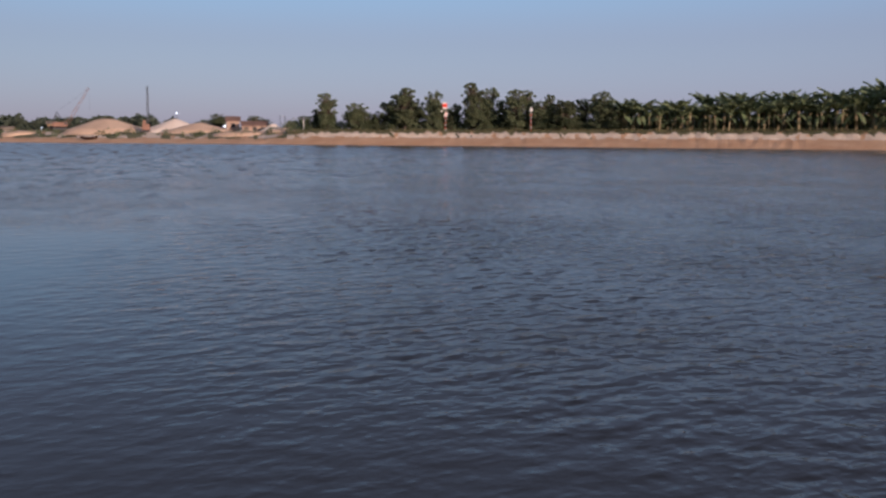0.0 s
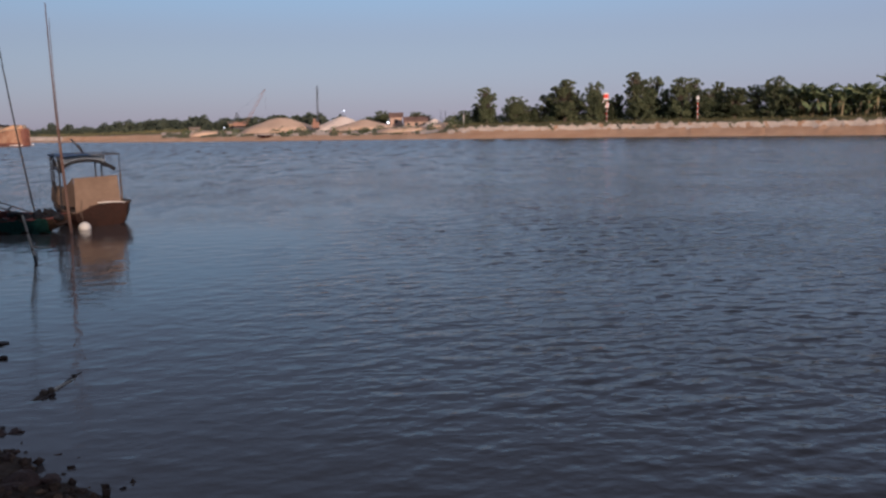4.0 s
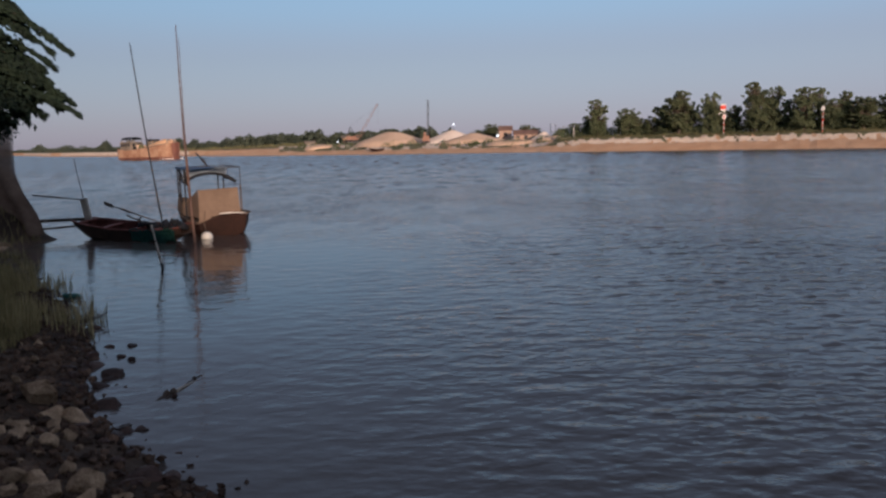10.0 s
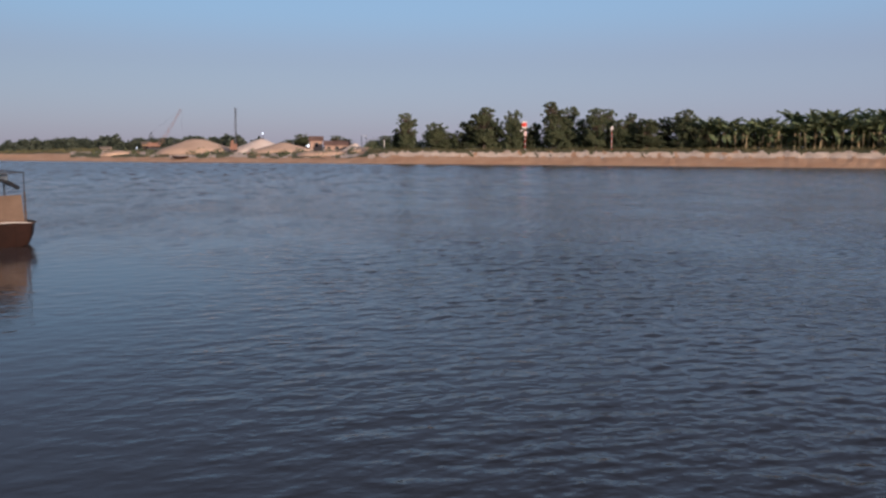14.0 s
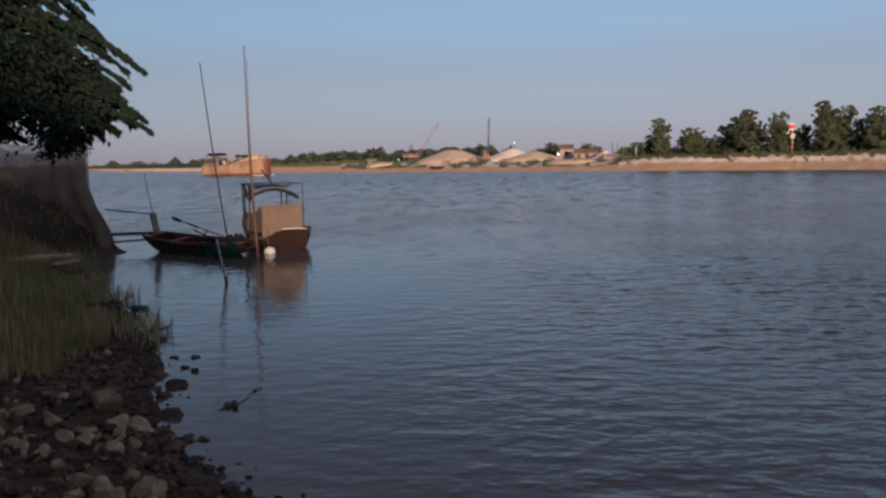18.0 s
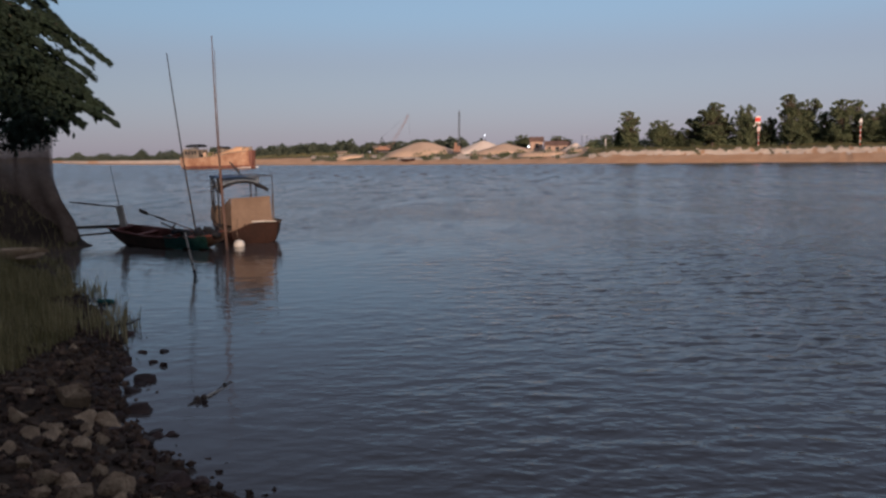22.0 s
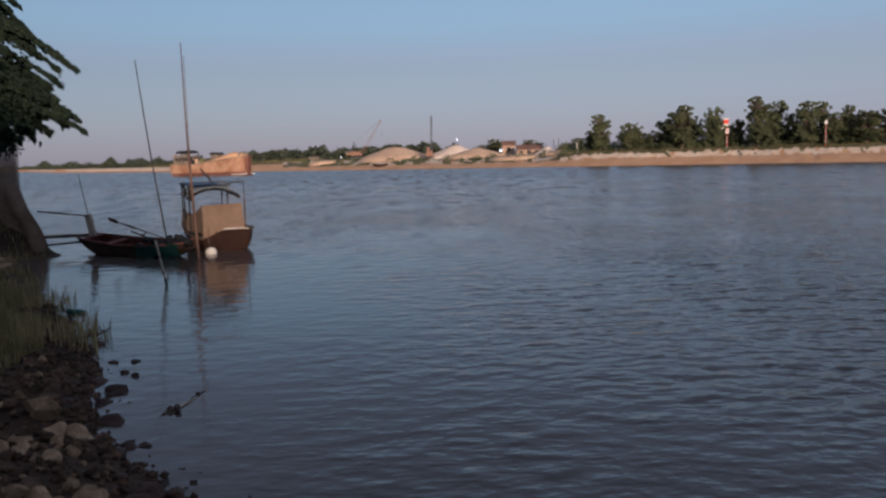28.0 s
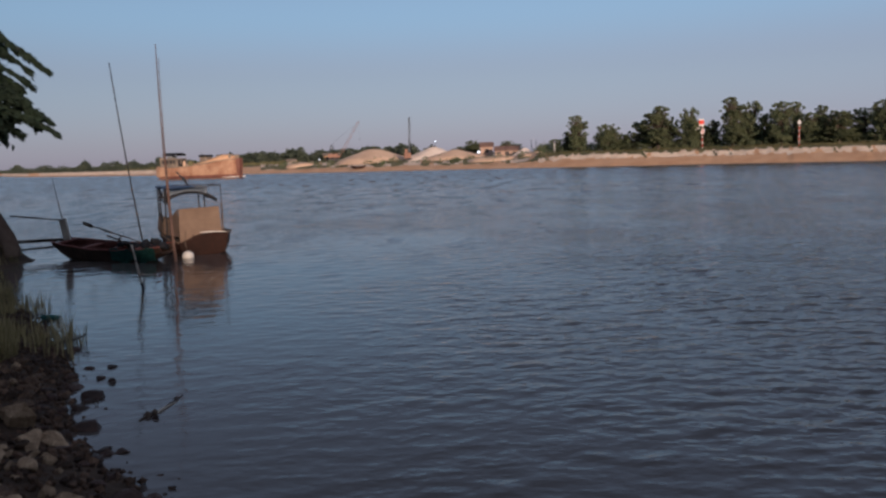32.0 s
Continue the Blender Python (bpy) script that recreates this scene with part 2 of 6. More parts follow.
WET_STONE = material("wet_stone", (0.034, 0.019, 0.014), (0.10, 0.055, 0.04), 3, 0.6, 7, 0.6, 20, vary=0.35)
BAMBOO = material("bamboo", (0.060, 0.034, 0.028), (0.135, 0.080, 0.060), 3, 0.6, 5, 0.3, 30, stretch=(1, 1, 0.2))
PALE_BAMBOO = material("weathered_pale_bamboo", (0.30, 0.25, 0.20), (0.54, 0.47, 0.38), 3, 0.7, 5, 0.3, 30)
DARK_WOOD = material("weathered_wood", (0.04, 0.03, 0.024), (0.12, 0.085, 0.06), 2.5, 0.85, 7, 0.5, 25)
HULL_BROWN = material("brown_hull_paint", (0.011, 0.004, 0.0026), (0.027, 0.0105, 0.0066), 1.6, 0.7, 8, 0.3, 30, spec=0.15)
HULL_GREEN = material("green_hull_paint", (0.024, 0.015, 0.011), (0.06, 0.037, 0.026), 1.8, 0.6, 8, 0.3, 30)
RED_WOOD = material("red_painted_wood", (0.12, 0.038, 0.03), (0.25, 0.095, 0.075), 2.0, 0.7, 8, 0.3, 30)
PANEL_TAN = material("tan_plywood", (0.125, 0.084, 0.058), (0.18, 0.125, 0.088), 0.9, 0.75, 7, 0.2, 20)
TARP = material("grey_tarpaulin", (0.18, 0.22, 0.27), (0.33, 0.39, 0.45), 1.3, 0.7, 7, 0.4, 12)
DARK_TARP = material("dark_canvas", (0.007, 0.008, 0.010), (0.021, 0.022, 0.026), 2, 0.8, 7, 0.4, 12)
BLUE_TARP = material("blue_tarpaulin", (0.012, 0.030, 0.075), (0.03, 0.065, 0.14), 2, 0.6, 7, 0.4, 12)
DARK_RAIL = material("dark_blue_rail_paint", (0.020, 0.026, 0.040), (0.05, 0.058, 0.075), 3, 0.6, 7)
STEEL = material("dull_steel", (0.05, 0.06, 0.075), (0.13, 0.14, 0.16), 3, 0.5, 7, metal=0.4)
WHITE = material("white_paint", (0.62, 0.60, 0.56), (0.80, 0.78, 0.74), 2, 0.5, 7)
FOAM = material("white_float", (0.60, 0.57, 0.50), (0.78, 0.75, 0.68), 3, 0.6, 7, 0.2, 30)
GREEN_NET = material("green_net", (0.012, 0.062, 0.052), (0.04, 0.14, 0.12), 9, 0.8, 5, 0.8, 40)
SIGN_RED = material("sign_red", (0.60, 0.05, 0.035), (0.75, 0.09, 0.06), 2, 0.5, 7)
BARGE_PAINT = material("rust_orange_paint", (0.23, 0.105, 0.06), (0.47, 0.30, 0.195), 0.45, 0.7, 6, 0.3, 6)
BARGE_GREY = material("weathered_deckhouse_paint", (0.13, 0.11, 0.09), (0.28, 0.225, 0.17), 0.5, 0.7, 8, 0.2, 6)
DARK_STEEL = material("dark_opening", (0.012, 0.012, 0.014), (0.03, 0.03, 0.035), 2, 0.5, 7)
BRICK_RED = material("brick_house_wall", (0.32, 0.22, 0.17), (0.44, 0.32, 0.25), 0.4, 0.9, 9, 0.3, 6)
ROOF_RED = material("clay_roof", (0.13, 0.08, 0.065), (0.21, 0.13, 0.10), 0.6, 0.9, 8, 0.3, 6)
# red of the waterline strake; on the bow plate it holds the shade too
RED_AND_BOW_SHADE = material("red_lead_and_bow_shade", (0.10, 0.042, 0.034), (0.20, 0.085, 0.06), 0.5, 0.7, 8, 0.2, 6)
CABIN_BLUE = material("faded_blue_paint", (0.14, 0.15, 0.15), (0.25, 0.25, 0.235), 0.6, 0.7, 8, 0.2, 6)
CRANE_RED = material("machine_orange", (0.19, 0.095, 0.065), (0.28, 0.155, 0.11), 0.8, 0.6, 8)
LAMP = glow("work_lamp", (0.95, 0.97, 1.0), 2.0)
NET = net_material()


# ---- mesh helpers ----
def finish(name, bm, mat, smooth=False):
    me = bpy.data.meshes.new(name)
    bmesh.ops.recalc_face_normals(bm, faces=bm.faces[:])
    bm.to_mesh(me)
    bm.free()
    for m in mat if isinstance(mat, (list, tuple)) else [mat]:
        me.materials.append(m)
    if smooth:
        me.polygons.foreach_set("use_smooth", [True] * len(me.polygons))
    return me


def raw(name, verts, faces, mat, smooth=False, index=None):
    me = bpy.data.meshes.new(name)
    me.from_pydata(verts, [], faces)
    for m in mat if isinstance(mat, (list, tuple)) else [mat]:
        me.materials.append(m)
    if index is not None:
        me.polygons.foreach_set("material_index", index)
    if smooth:
        me.polygons.foreach_set("use_smooth", [True] * len(faces))
    me.update()
    return me


def part(name, bm, mat, parent, label="", smooth=False):
    ob = new(name, bm if isinstance(bm, bpy.types.Mesh) else finish(name, bm, mat, smooth))
    ob.parent = parent
    return tagged(ob, label)


def thing(name, m, label, category, group="", kind=""):
    ob = new(name)
    ob.empty_display_size = 0.2
    ob.matrix_world = m
    return tagged(ob, label, category, group, kind)


def box(bm, c, s, rot=None, bevel=0.0):
    got = bmesh.ops.create_cube(bm, size=1.0)["verts"]
    m = Matrix.Translation(c) @ (rot.to_4x4() if rot else Matrix()) @ Matrix.Diagonal((*s, 1))
    bmesh.ops.transform(bm, matrix=m, verts=got)
    if bevel:
        es = list({e for v in got for e in v.link_edges})
        bmesh.ops.bevel(bm, geom=es, offset=bevel, segments=2, affect="EDGES", profile=0.5)
    return bm


def rod(bm, p0, p1, r0, r1=None, n=8):
    p0, p1 = Vector(p0), Vector(p1)
    r1 = r0 if r1 is None else r1
    d = p1 - p0
    q = d.to_track_quat("Z", "Y").to_matrix().to_4x4()
    m = Matrix.Translation((p0 + p1) / 2) @ q
    bmesh.ops.create_cone(bm, cap_ends=True, segments=n, radius1=r0, radius2=r1, depth=d.length, matrix=m)
    return bm


def tube(bm, pts, radii, n=6):
    """A round limb along points."""
    rings = []
    for i, p in enumerate(pts):
        d = (Vector(pts[min(i + 1, len(pts) - 1)]) - Vector(pts[max(i - 1, 0)])).normalized()
        q = d.to_track_quat("Z", "Y")
        rings.append([bm.verts.new(Vector(p) + q @ Vector((radii[i] * math.cos(a * math.tau / n), radii[i] * math.sin(a * math.tau / n), 0))) for a in range(n)])
    for a, b in zip(rings, rings[1:]):
        for k in range(n):
            bm.faces.new((a[k], a[(k + 1) % n], b[(k + 1) % n], b[k]))
    bm.faces.new(rings[0][::-1])
    bm.faces.new(rings[-1])
    return bm


def loft(bm, sections, close=False, cap=True):
    """A skin over sections with the same count of points."""
    rings = [[bm.verts.new(p) for p in s] for s in sections]
    k = len(rings[0])
    for a, b in zip(rings, rings[1:]):
        for i in range(k if close else k - 1):
            bm.faces.new((a[i], a[(i + 1) % k], b[(i + 1) % k], b[i]))
    if cap:
        bm.faces.new(rings[0][::-1])
        bm.faces.new(rings[-1])
    return bm


def lerp(a, b, t):
    return a + (b - a) * t


def table(x, pairs):
    return float(np.interp(x, [p[0] for p in pairs], [p[1] for p in pairs]))


# ---- the plan: far waterline and near shore ----
FAR_LINE = [(420, -180), (190, 15), (107, 97), (72.5, 131), (53.5, 149.5), (39, 159.5), (21.4, 175), (1, 192), (-14.5, 203), (-34.5, 221), (-57.5, 241), (-112, 309), (-147, 352), (-200, 422), (-330, 640), (-640, 1050)]
FAR_AZ = sorted((math.degrees(math.atan2(x, y)), math.hypot(x, y)) for x, y in FAR_LINE)


def far_reach(az):
    """How far the opposite waterline is at a bearing."""
    for (x0, y0), (x1, y1) in zip(FAR_LINE, FAR_LINE[1:]):
        a0, a1 = math.degrees(math.atan2(x0, y0)), math.degrees(math.atan2(x1, y1))
        if a1 <= az <= a0:
            d = (math.sin(radians(az)), math.cos(radians(az)))
            ex, ey = x1 - x0, y1 - y0
            return (x0 * ey - y0 * ex) / (d[0] * ey - d[1] * ex)
    return FAR_AZ[0][1] if az < FAR_AZ[0][0] else FAR_AZ[-1][1]


def far(az, back):
    """A place behind the far waterline at a bearing: x, y."""
    r = far_reach(az) + back
    return r * math.sin(radians(az)), r * math.cos(radians(az))


def far_height(az, back):
    """The far bank's height: a cut sand bank to the right, a low trampled landing to the left."""
    cut = table(back, [(-40, -1.6), (-4, -0.5), (0, 0.0), (2.5, 0.75), (6, 1.55), (7.5, 2.3), (9, 2.75), (14, 2.95), (30, 3.15), (120, 3.4), (3000, 6)])
    low = table(back, [(-40, -1.6), (-4, -0.4), (0, 0.0), (4, 0.7), (9, 1.3), (16, 2.2), (24, 2.7), (60, 3.0), (200, 3.3), (3000, 6)])
    flat = table(back, [(-40, -1.6), (-4, -0.4), (0, 0.0), (7.4, 0.7), (9.2, 1.7), (30, 1.9), (80, 2.0), (3000, 6)])
    w = min(1, max(0, (az - 7) / 3.0))
    v = min(1, max(0, (-10 - az) / 6.0))
    h = low * (1 - w) + cut * w
    h = h * (1 - v) + flat * v
    if 0.5 < back < 60:
        h += (0.22 - 0.12 * w) * noise.noise((az * 2.2, back * 0.25, 0.0)) + w * 0.45 * (0.13 * noise.noise((az * 1.1 + back * 0.09, back * 0.10, 5.0)) + 0.18 * noise.noise((az * 2.6 + back * 0.30, back * 0.05, 9.0))) * min(1, max(0, 1 - abs(back - 7) / 3.5))
    return h


SHORE = [(60, -6), (14, 1.5), (4, 4.0), (0, 5.2), (-1.6, 6.2), (-2.55, 7.15), (-3.25, 7.95), (-3.8, 8.85), (-4.35, 9.8), (-5.0, 11.6), (-6.35, 13.95), (-8.35, 17.1), (-10.4, 20.1), (-12.2, 23.0), (-12.75, 25.0), (-12.75, 26.8), (-13.4, 28.3), (-15.6, 29.4), (-19, 30.5), (-30, 33), (-60, 40), (-160, 70)]


def shore_distance(x, y):
    """How far inland of the near waterline a place is; below zero over the water."""
    best, side = 1e9, 1
    for (x0, y0), (x1, y1) in zip(SHORE, SHORE[1:]):
        ex, ey = x1 - x0, y1 - y0
        t = min(1, max(0, ((x - x0) * ex + (y - y0) * ey) / (ex * ex + ey * ey)))
        dx, dy = x - x0 - t * ex, y - y0 - t * ey
        d = math.hypot(dx, dy)
        if d < best:
            best, side = d, ex * dy - ey * dx
    return best if side > 0 else -best


def near_height(x, y):
    d = shore_distance(x, y)
    h = table(d, [(-40, -1.6), (-8, -1.1), (-2, -0.42), (0, 0.0), (1, 0.22), (4, 1.0), (7, 1.5), (12, 1.8), (40, 2.2)])
    mound = max(0.0, 1 - ((x + 19.5) / 6.2) ** 2 - ((y - 27.5) / 4.2) ** 2)
    h += 2.05 * mound ** 0.62 * min(1.0, d / 0.9) if d > 0 else 0
    # unseen rise behind the camera, added to shade the bank; higher left for net and sampan
    shade_rise = min(1.0, max(0.0, (-y - 5) / 16.0))
    h += (4.8 + 3.0 * min(1.0, max(0.0, (5.6 - x) / 3.0))) * shade_rise * shade_rise * (3 - 2 * shade_rise) * (1 if d > 0 else 0)
    if d > -1:
        h += 0.10 * noise.noise((x * 0.9, y * 0.9, 0)) + 0.05 * noise.noise((x * 2.7, y * 2.7, 3))
    return h


def build_ground():
    azs = list(np.arange(-180, -60, 6.0)) + list(np.arange(-60, -36, 1.5)) + list(np.arange(-36, 7, 0.3)) + list(np.arange(7, 52, 0.13)) + list(np.arange(52, 56, 0.5)) + list(np.arange(56, 180, 6.0))
    near_r = [0.4, 1, 1.8, 2.6] + list(np.arange(3.2, 34, 0.45)) + [36, 39, 43, 48, 56, 70, 85]
    offs = [-12, -4, -1, 0, 0.8, 1.7, 2.6, 3.6, 4.7, 5.6, 6.3, 6.9, 7.5, 8.1, 9, 10.5, 12.5, 15, 18, 22, 27, 34, 45, 60, 90, 150, 300, 700, 2500]
    verts, faces, index = [], [], []
    for az in azs:
        s, c = math.sin(radians(az)), math.cos(radians(az))
        inview = FAR_AZ[0][0] < az < FAR_AZ[-1][0]
        reach = far_reach(az) if inview else 300.0
        for r in near_r:
            verts.append((r * s, r * c, near_height(r * s, r * c)))
        for o in offs:
            r = reach + o
            z = far_height(az, o) if inview else (near_height(r * s, r * c) if c < 0.2 else lerp(-1.6, 3, min(1, max(0, o / 20))))
            verts.append((r * s, r * c, z))
    k = len(near_r) + len(offs)
    na = len(azs)
    for i in range(na):
        j = (i + 1) % na
        for q in range(k - 1):
            faces.append((i * k + q, i * k + q + 1, j * k + q + 1, j * k + q))
            if q < len(near_r):
                index.append(0)
            else:
                o, az = offs[q - len(near_r)], azs[i]
                edge = 7.7 + 1.2 * noise.noise((az * 1.5, 0, 9.0)) + 1.5 * noise.noise((az * 2.6, 0, 3.0))
                if az > 8.5:
                    # gullies drawn as strokes of the grass colour, in place of their shade
                    gully_shade = noise.noise((az * 2.4 + o * 0.25, o * 0.05, 21.0)) > 0.58
                    index.append(1 if o < 5.3 + 0.9 * noise.noise((az * 1.7, 2, 1.0)) + 1.1 * noise.noise((az * 2.3 - o * 0.35, 6, 1.0)) else (3 if gully_shade else 2 if noise.noise((az * 1.9, o * 0.3, 40.0)) > -0.26 else 1) if o < edge else 3)
                elif az > -11:
                    tuft = noise.noise((az * 1.3, o * 0.15, 4.0))
                    index.append(3 if o > 6 and tuft > 0.02 else 2 if o > 7 and noise.noise((az * 0.9, o * 0.2, 14.0)) > -0.18 else 1)
                else:
                    index.append((2 if az < -17 and 5 < o < 12 and noise.noise((az * 0.9, 0, 33.0)) > -0.35 else 1) if o < 13 else 3)
    centre = len(verts)
    verts.append((0, 0, near_height(0, 0)))
    for i in range(na):
        faces.append((centre, i * k, ((i + 1) % na) * k))
        index.append(0)
    ob = new("ground", raw("ground", verts, faces, [SOIL, SAND, PALE_SAND, FAR_GRASS], True, index))
    return tagged(ob, "river banks of dark soil, cut sand and grass", "ground", kind="structure")


def build_water():
    """One sheet of river with real wind waves: short-crested trains of many lengths, calm in the lee of the near bank."""
    bearings = np.concatenate([np.arange(-180, -44, 8.0), np.arange(-44, -32, 1.0), np.arange(-32, 52, 0.17), np.arange(52, 60, 1.0), np.arange(60, 180, 8.0)])
    radii = np.concatenate([[0.5, 4.0, 8.0], np.arange(9.0, 25, 0.042), np.arange(25, 36, 0.06), np.arange(36, 52, 0.10), np.arange(52, 80, 0.18), np.arange(80, 135, 0.36), np.arange(135.4, 230, 1.2), [240, 320, 480, 700, 1500]])
    na, nr = len(bearings), len(radii)
    az, r = np.meshgrid(np.radians(bearings), radii, indexing="ij")
    x, y = r * np.sin(az), r * np.cos(az) - 12.0
    across = np.radians(np.gradient(bearings))[:, None] * r
    along = np.broadcast_to(np.gradient(radii)[None, :], r.shape)
    step = np.maximum(across * 0.8, along)
    rng = np.random.RandomState(11)

    def swell(scale, count, seed):
        """A smooth random field between about -1 and 1."""
        g = np.random.RandomState(seed)
        out = np.zeros_like(x)
        for _ in range(count):
            k, a, p = math.tau / (scale * g.uniform(0.6, 1.6)), g.uniform(0, math.tau), g.uniform(0, math.tau)
            out += np.sin(k * (x * math.cos(a) + y * math.sin(a)) + p)
        return out / math.sqrt(count / 2)

    # gusts come in patches; the lee of the near bank lies almost smooth
    gust = np.clip(0.95 + 0.20 * swell(9.0, 14, 5) + 0.13 * swell(28.0, 10, 6), 0.35, 1.5)
    u = np.clip((x - 0.03 * y + 1.2 + 1.2 * swell(5.0, 12, 7)) / 7.0, 0, 1)
    lee = 0.12 + 0.88 * u * u * (3 - 2 * u)
    out = np.clip((y - 18.0 - 4.0 * np.clip((-1.0 - x) / 4.0, 0, 1)) / 16.0, 0, 1)
    lee = lee + (0.85 - lee) * out
    z = np.zeros_like(x)
    for i in range(110):
        length = 0.13 * (9.0 ** (i / 109)) * rng.uniform(0.92, 1.08)
        k = math.tau / length
        a = radians(-70.0 + rng.normal(0, 38))
        steep = 0.0148 * min(1.0, (0.32 / length) ** 0.75)
        phase = k * (x * math.cos(a) + y * math.sin(a)) + rng.uniform(0, math.tau) + 0.5 * np.sin(k * 0.23 * (x * math.sin(a) - y * math.cos(a)) + i)
        z += steep / k * np.sin(phase) * np.clip((length / step - 2.0) / 2.0, 0, 1)
    z *= gust * lee * np.clip((135.0 - r) / 50.0, 0, 1) * np.clip(0.82 + (y - 10.0) / 55.0, 0.82, 1.0)
    # the wind pushes the crests towards the near bank: short steep fronts, long backs
    y = y - 4.0 * z
    verts = np.empty((na * nr + 1, 3), dtype=np.float32)
    verts[:-1, 0], verts[:-1, 1], verts[:-1, 2] = x.ravel(), y.ravel(), z.ravel()
    verts[-1] = (0, -12.0, 0)
    i = np.arange(na)[:, None]
    q = np.arange(nr - 1)[None, :]
    j = (i + 1) % na
    quads = np.stack([i * nr + q, i * nr + q + 1, j * nr + q + 1, j * nr + q], -1).reshape(-1, 4).astype(np.int32)
    fan = np.stack([np.full(na, na * nr), np.arange(na) * nr, (np.arange(na) + 1) % na * nr], -1).astype(np.int32)
    me = bpy.data.meshes.new("water")
    me.vertices.add(len(verts))
    me.vertices.foreach_set("co", verts.ravel())
    me.loops.add(quads.size + fan.size)
    me.loops.foreach_set("vertex_index", np.concatenate([quads.ravel(), fan.ravel()]))
    me.polygons.add(len(quads) + len(fan))
    me.polygons.foreach_set("loop_start", np.concatenate([np.arange(len(quads)) * 4, quads.size + np.arange(len(fan)) * 3]).astype(np.int32))
    me.polygons.foreach_set("use_smooth", np.ones(len(quads) + len(fan), dtype=bool))
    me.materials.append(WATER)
    me.update()
    me.validate()
    ob = new("water", me)
    return tagged(ob, "grey-blue rippled river water at dusk", "water", kind="structure")


ground = build_ground()
water = build_water()


# ---- moored cabin boat ----
def build_cabin_boat():
    """Local: y from the near end to the far end, x across, z up from the water."""
    boat = thing("cabin_boat", pose(-7.3, 27.45, 0, 0, 0, 25), "brown wooden cabin boat with a tan panel and canopy frame, moored", "boat")
    bm = bmesh.new()
    secs = []
    for y, w, top, keel in ((-0.10, 0.80, 0.71, 0.02), (0.5, 1.02, 0.69, -0.20), (1.6, 1.10, 0.65, -0.25), (3.2, 0.95, 0.62, -0.25), (4.6, 0.68, 0.70, -0.2), (5.6, 0.36, 0.86, -0.05), (6.1, 0.06, 1.0, 0.25)):
        low = top - 0.27 * max(0.0, 1 - y / 2.0) ** 1.5 if y > -0.05 else 0.44
        out = [(-w, y, low), (-w * 0.97, y, low * 0.55), (-w * 0.84, y, 0.05), (-w * 0.5, y, keel), (0, y, keel - 0.05), (w * 0.5, y, keel), (w * 0.84, y, 0.05), (w * 0.97, y, top * 0.55), (w, y, top)]
        inn = [(x * 0.93, yy, max(z, 0.12) if abs(x) < w * 0.96 else z) for x, yy, z in out[::-1]]
        secs.append(out + inn)
    loft(bm, secs, close=True)
    hull = part("hull", bm, HULL_BROWN, boat, "brown painted plank hull")
    bm = bmesh.new()
    face = [(-0.79, 0.44), (-0.76, 0.30), (-0.66, 0.04), (-0.36, -0.02), (0.36, -0.02), (0.66, 0.04), (0.78, 0.40), (0.81, 0.71), (0.4, 0.745), (0.05, 0.735), (-0.22, 0.67), (-0.5, 0.55)]
    loft(bm, [[(x, -0.14, z) for x, z in face], [(x, -0.06, z) for x, z in face]], close=True)
    part("transom", bm, HULL_BROWN, boat, "red-brown plank transom")
    for x in (-0.34, 0.34):
        bm = bmesh.new()
        box(bm, (x, -0.15, 0.35), (0.05, 0.02, 0.66))
        part("transom_rib", bm, HULL_BROWN, boat)
    bm = bmesh.new()
    box(bm, (0, 2.3, 0.42), (1.5, 4.6, 0.05))
    part("deck", bm, DARK_WOOD, boat)
    bm = bmesh.new()
    tube(bm, [(-0.1, -0.12, 0.752), (0.05, -0.12, 0.755), (0.25, -0.12, 0.752), (0.5, -0.12, 0.74), (0.76, -0.12, 0.72)], [0.012, 0.02, 0.022, 0.022, 0.016], 6)
    part("transom_cap", bm, WHITE, boat, "white painted transom cap")
    for s in (-1, 1):
        bm = bmesh.new()
        dip = 0.25 if s < 0 else 0.0
        pts = [(s * 0.83, -0.12, 0.71 - dip), (s * 1.05, 0.5, 0.70 - 0.7 * dip), (s * 1.12, 1.6, 0.66 - 0.15 * dip), (s * 0.97, 3.2, 0.63), (s * 0.70, 4.6, 0.71), (s * 0.38, 5.6, 0.87), (s * 0.06, 6.1, 1.0)]
        tube(bm, pts, [0.035] * 7, 6)
        part("rubbing_strake", bm, DARK_WOOD, boat)
    # tan box behind the transom
    bm = bmesh.new()
    loft(bm, [[(-0.76, 0.0, 0.42), (0.66, 0.06, 0.64), (0.60, 0.10, 1.60), (-0.72, 0.10, 1.56)], [(-0.76, 0.04, 0.42), (0.66, 0.10, 0.64), (0.60, 0.14, 1.60), (-0.72, 0.14, 1.56)]], close=True)
    panel = part("end_panel", bm, PANEL_TAN, boat, "tan plywood end panel")
    for near, out, drop in ((-0.74, -1.04, 0.92), (0.63, 0.66, 1.36)):
        bm = bmesh.new()
        loft(bm, [[(near - 0.02, 0.075, 0.63), (out, 1.5, 0.64), (out * 0.97, 1.4, drop), (near * 0.97 - 0.02, 0.105, 1.57)], [(near - 0.03, 0.15, 0.63), (out - 0.03, 1.51, 0.64), (out * 0.97 - 0.03, 1.41, drop), (near * 0.97 - 0.03, 0.15, 1.57)]], close=True)
        part("side_panel", bm, PANEL_TAN, boat, "faded tan side panel")
    bm = bmesh.new()
    box(bm, (0.71, 0.16, 1.2), (0.05, 0.05, 0.95))
    part("corner_post", bm, DARK_WOOD, boat)
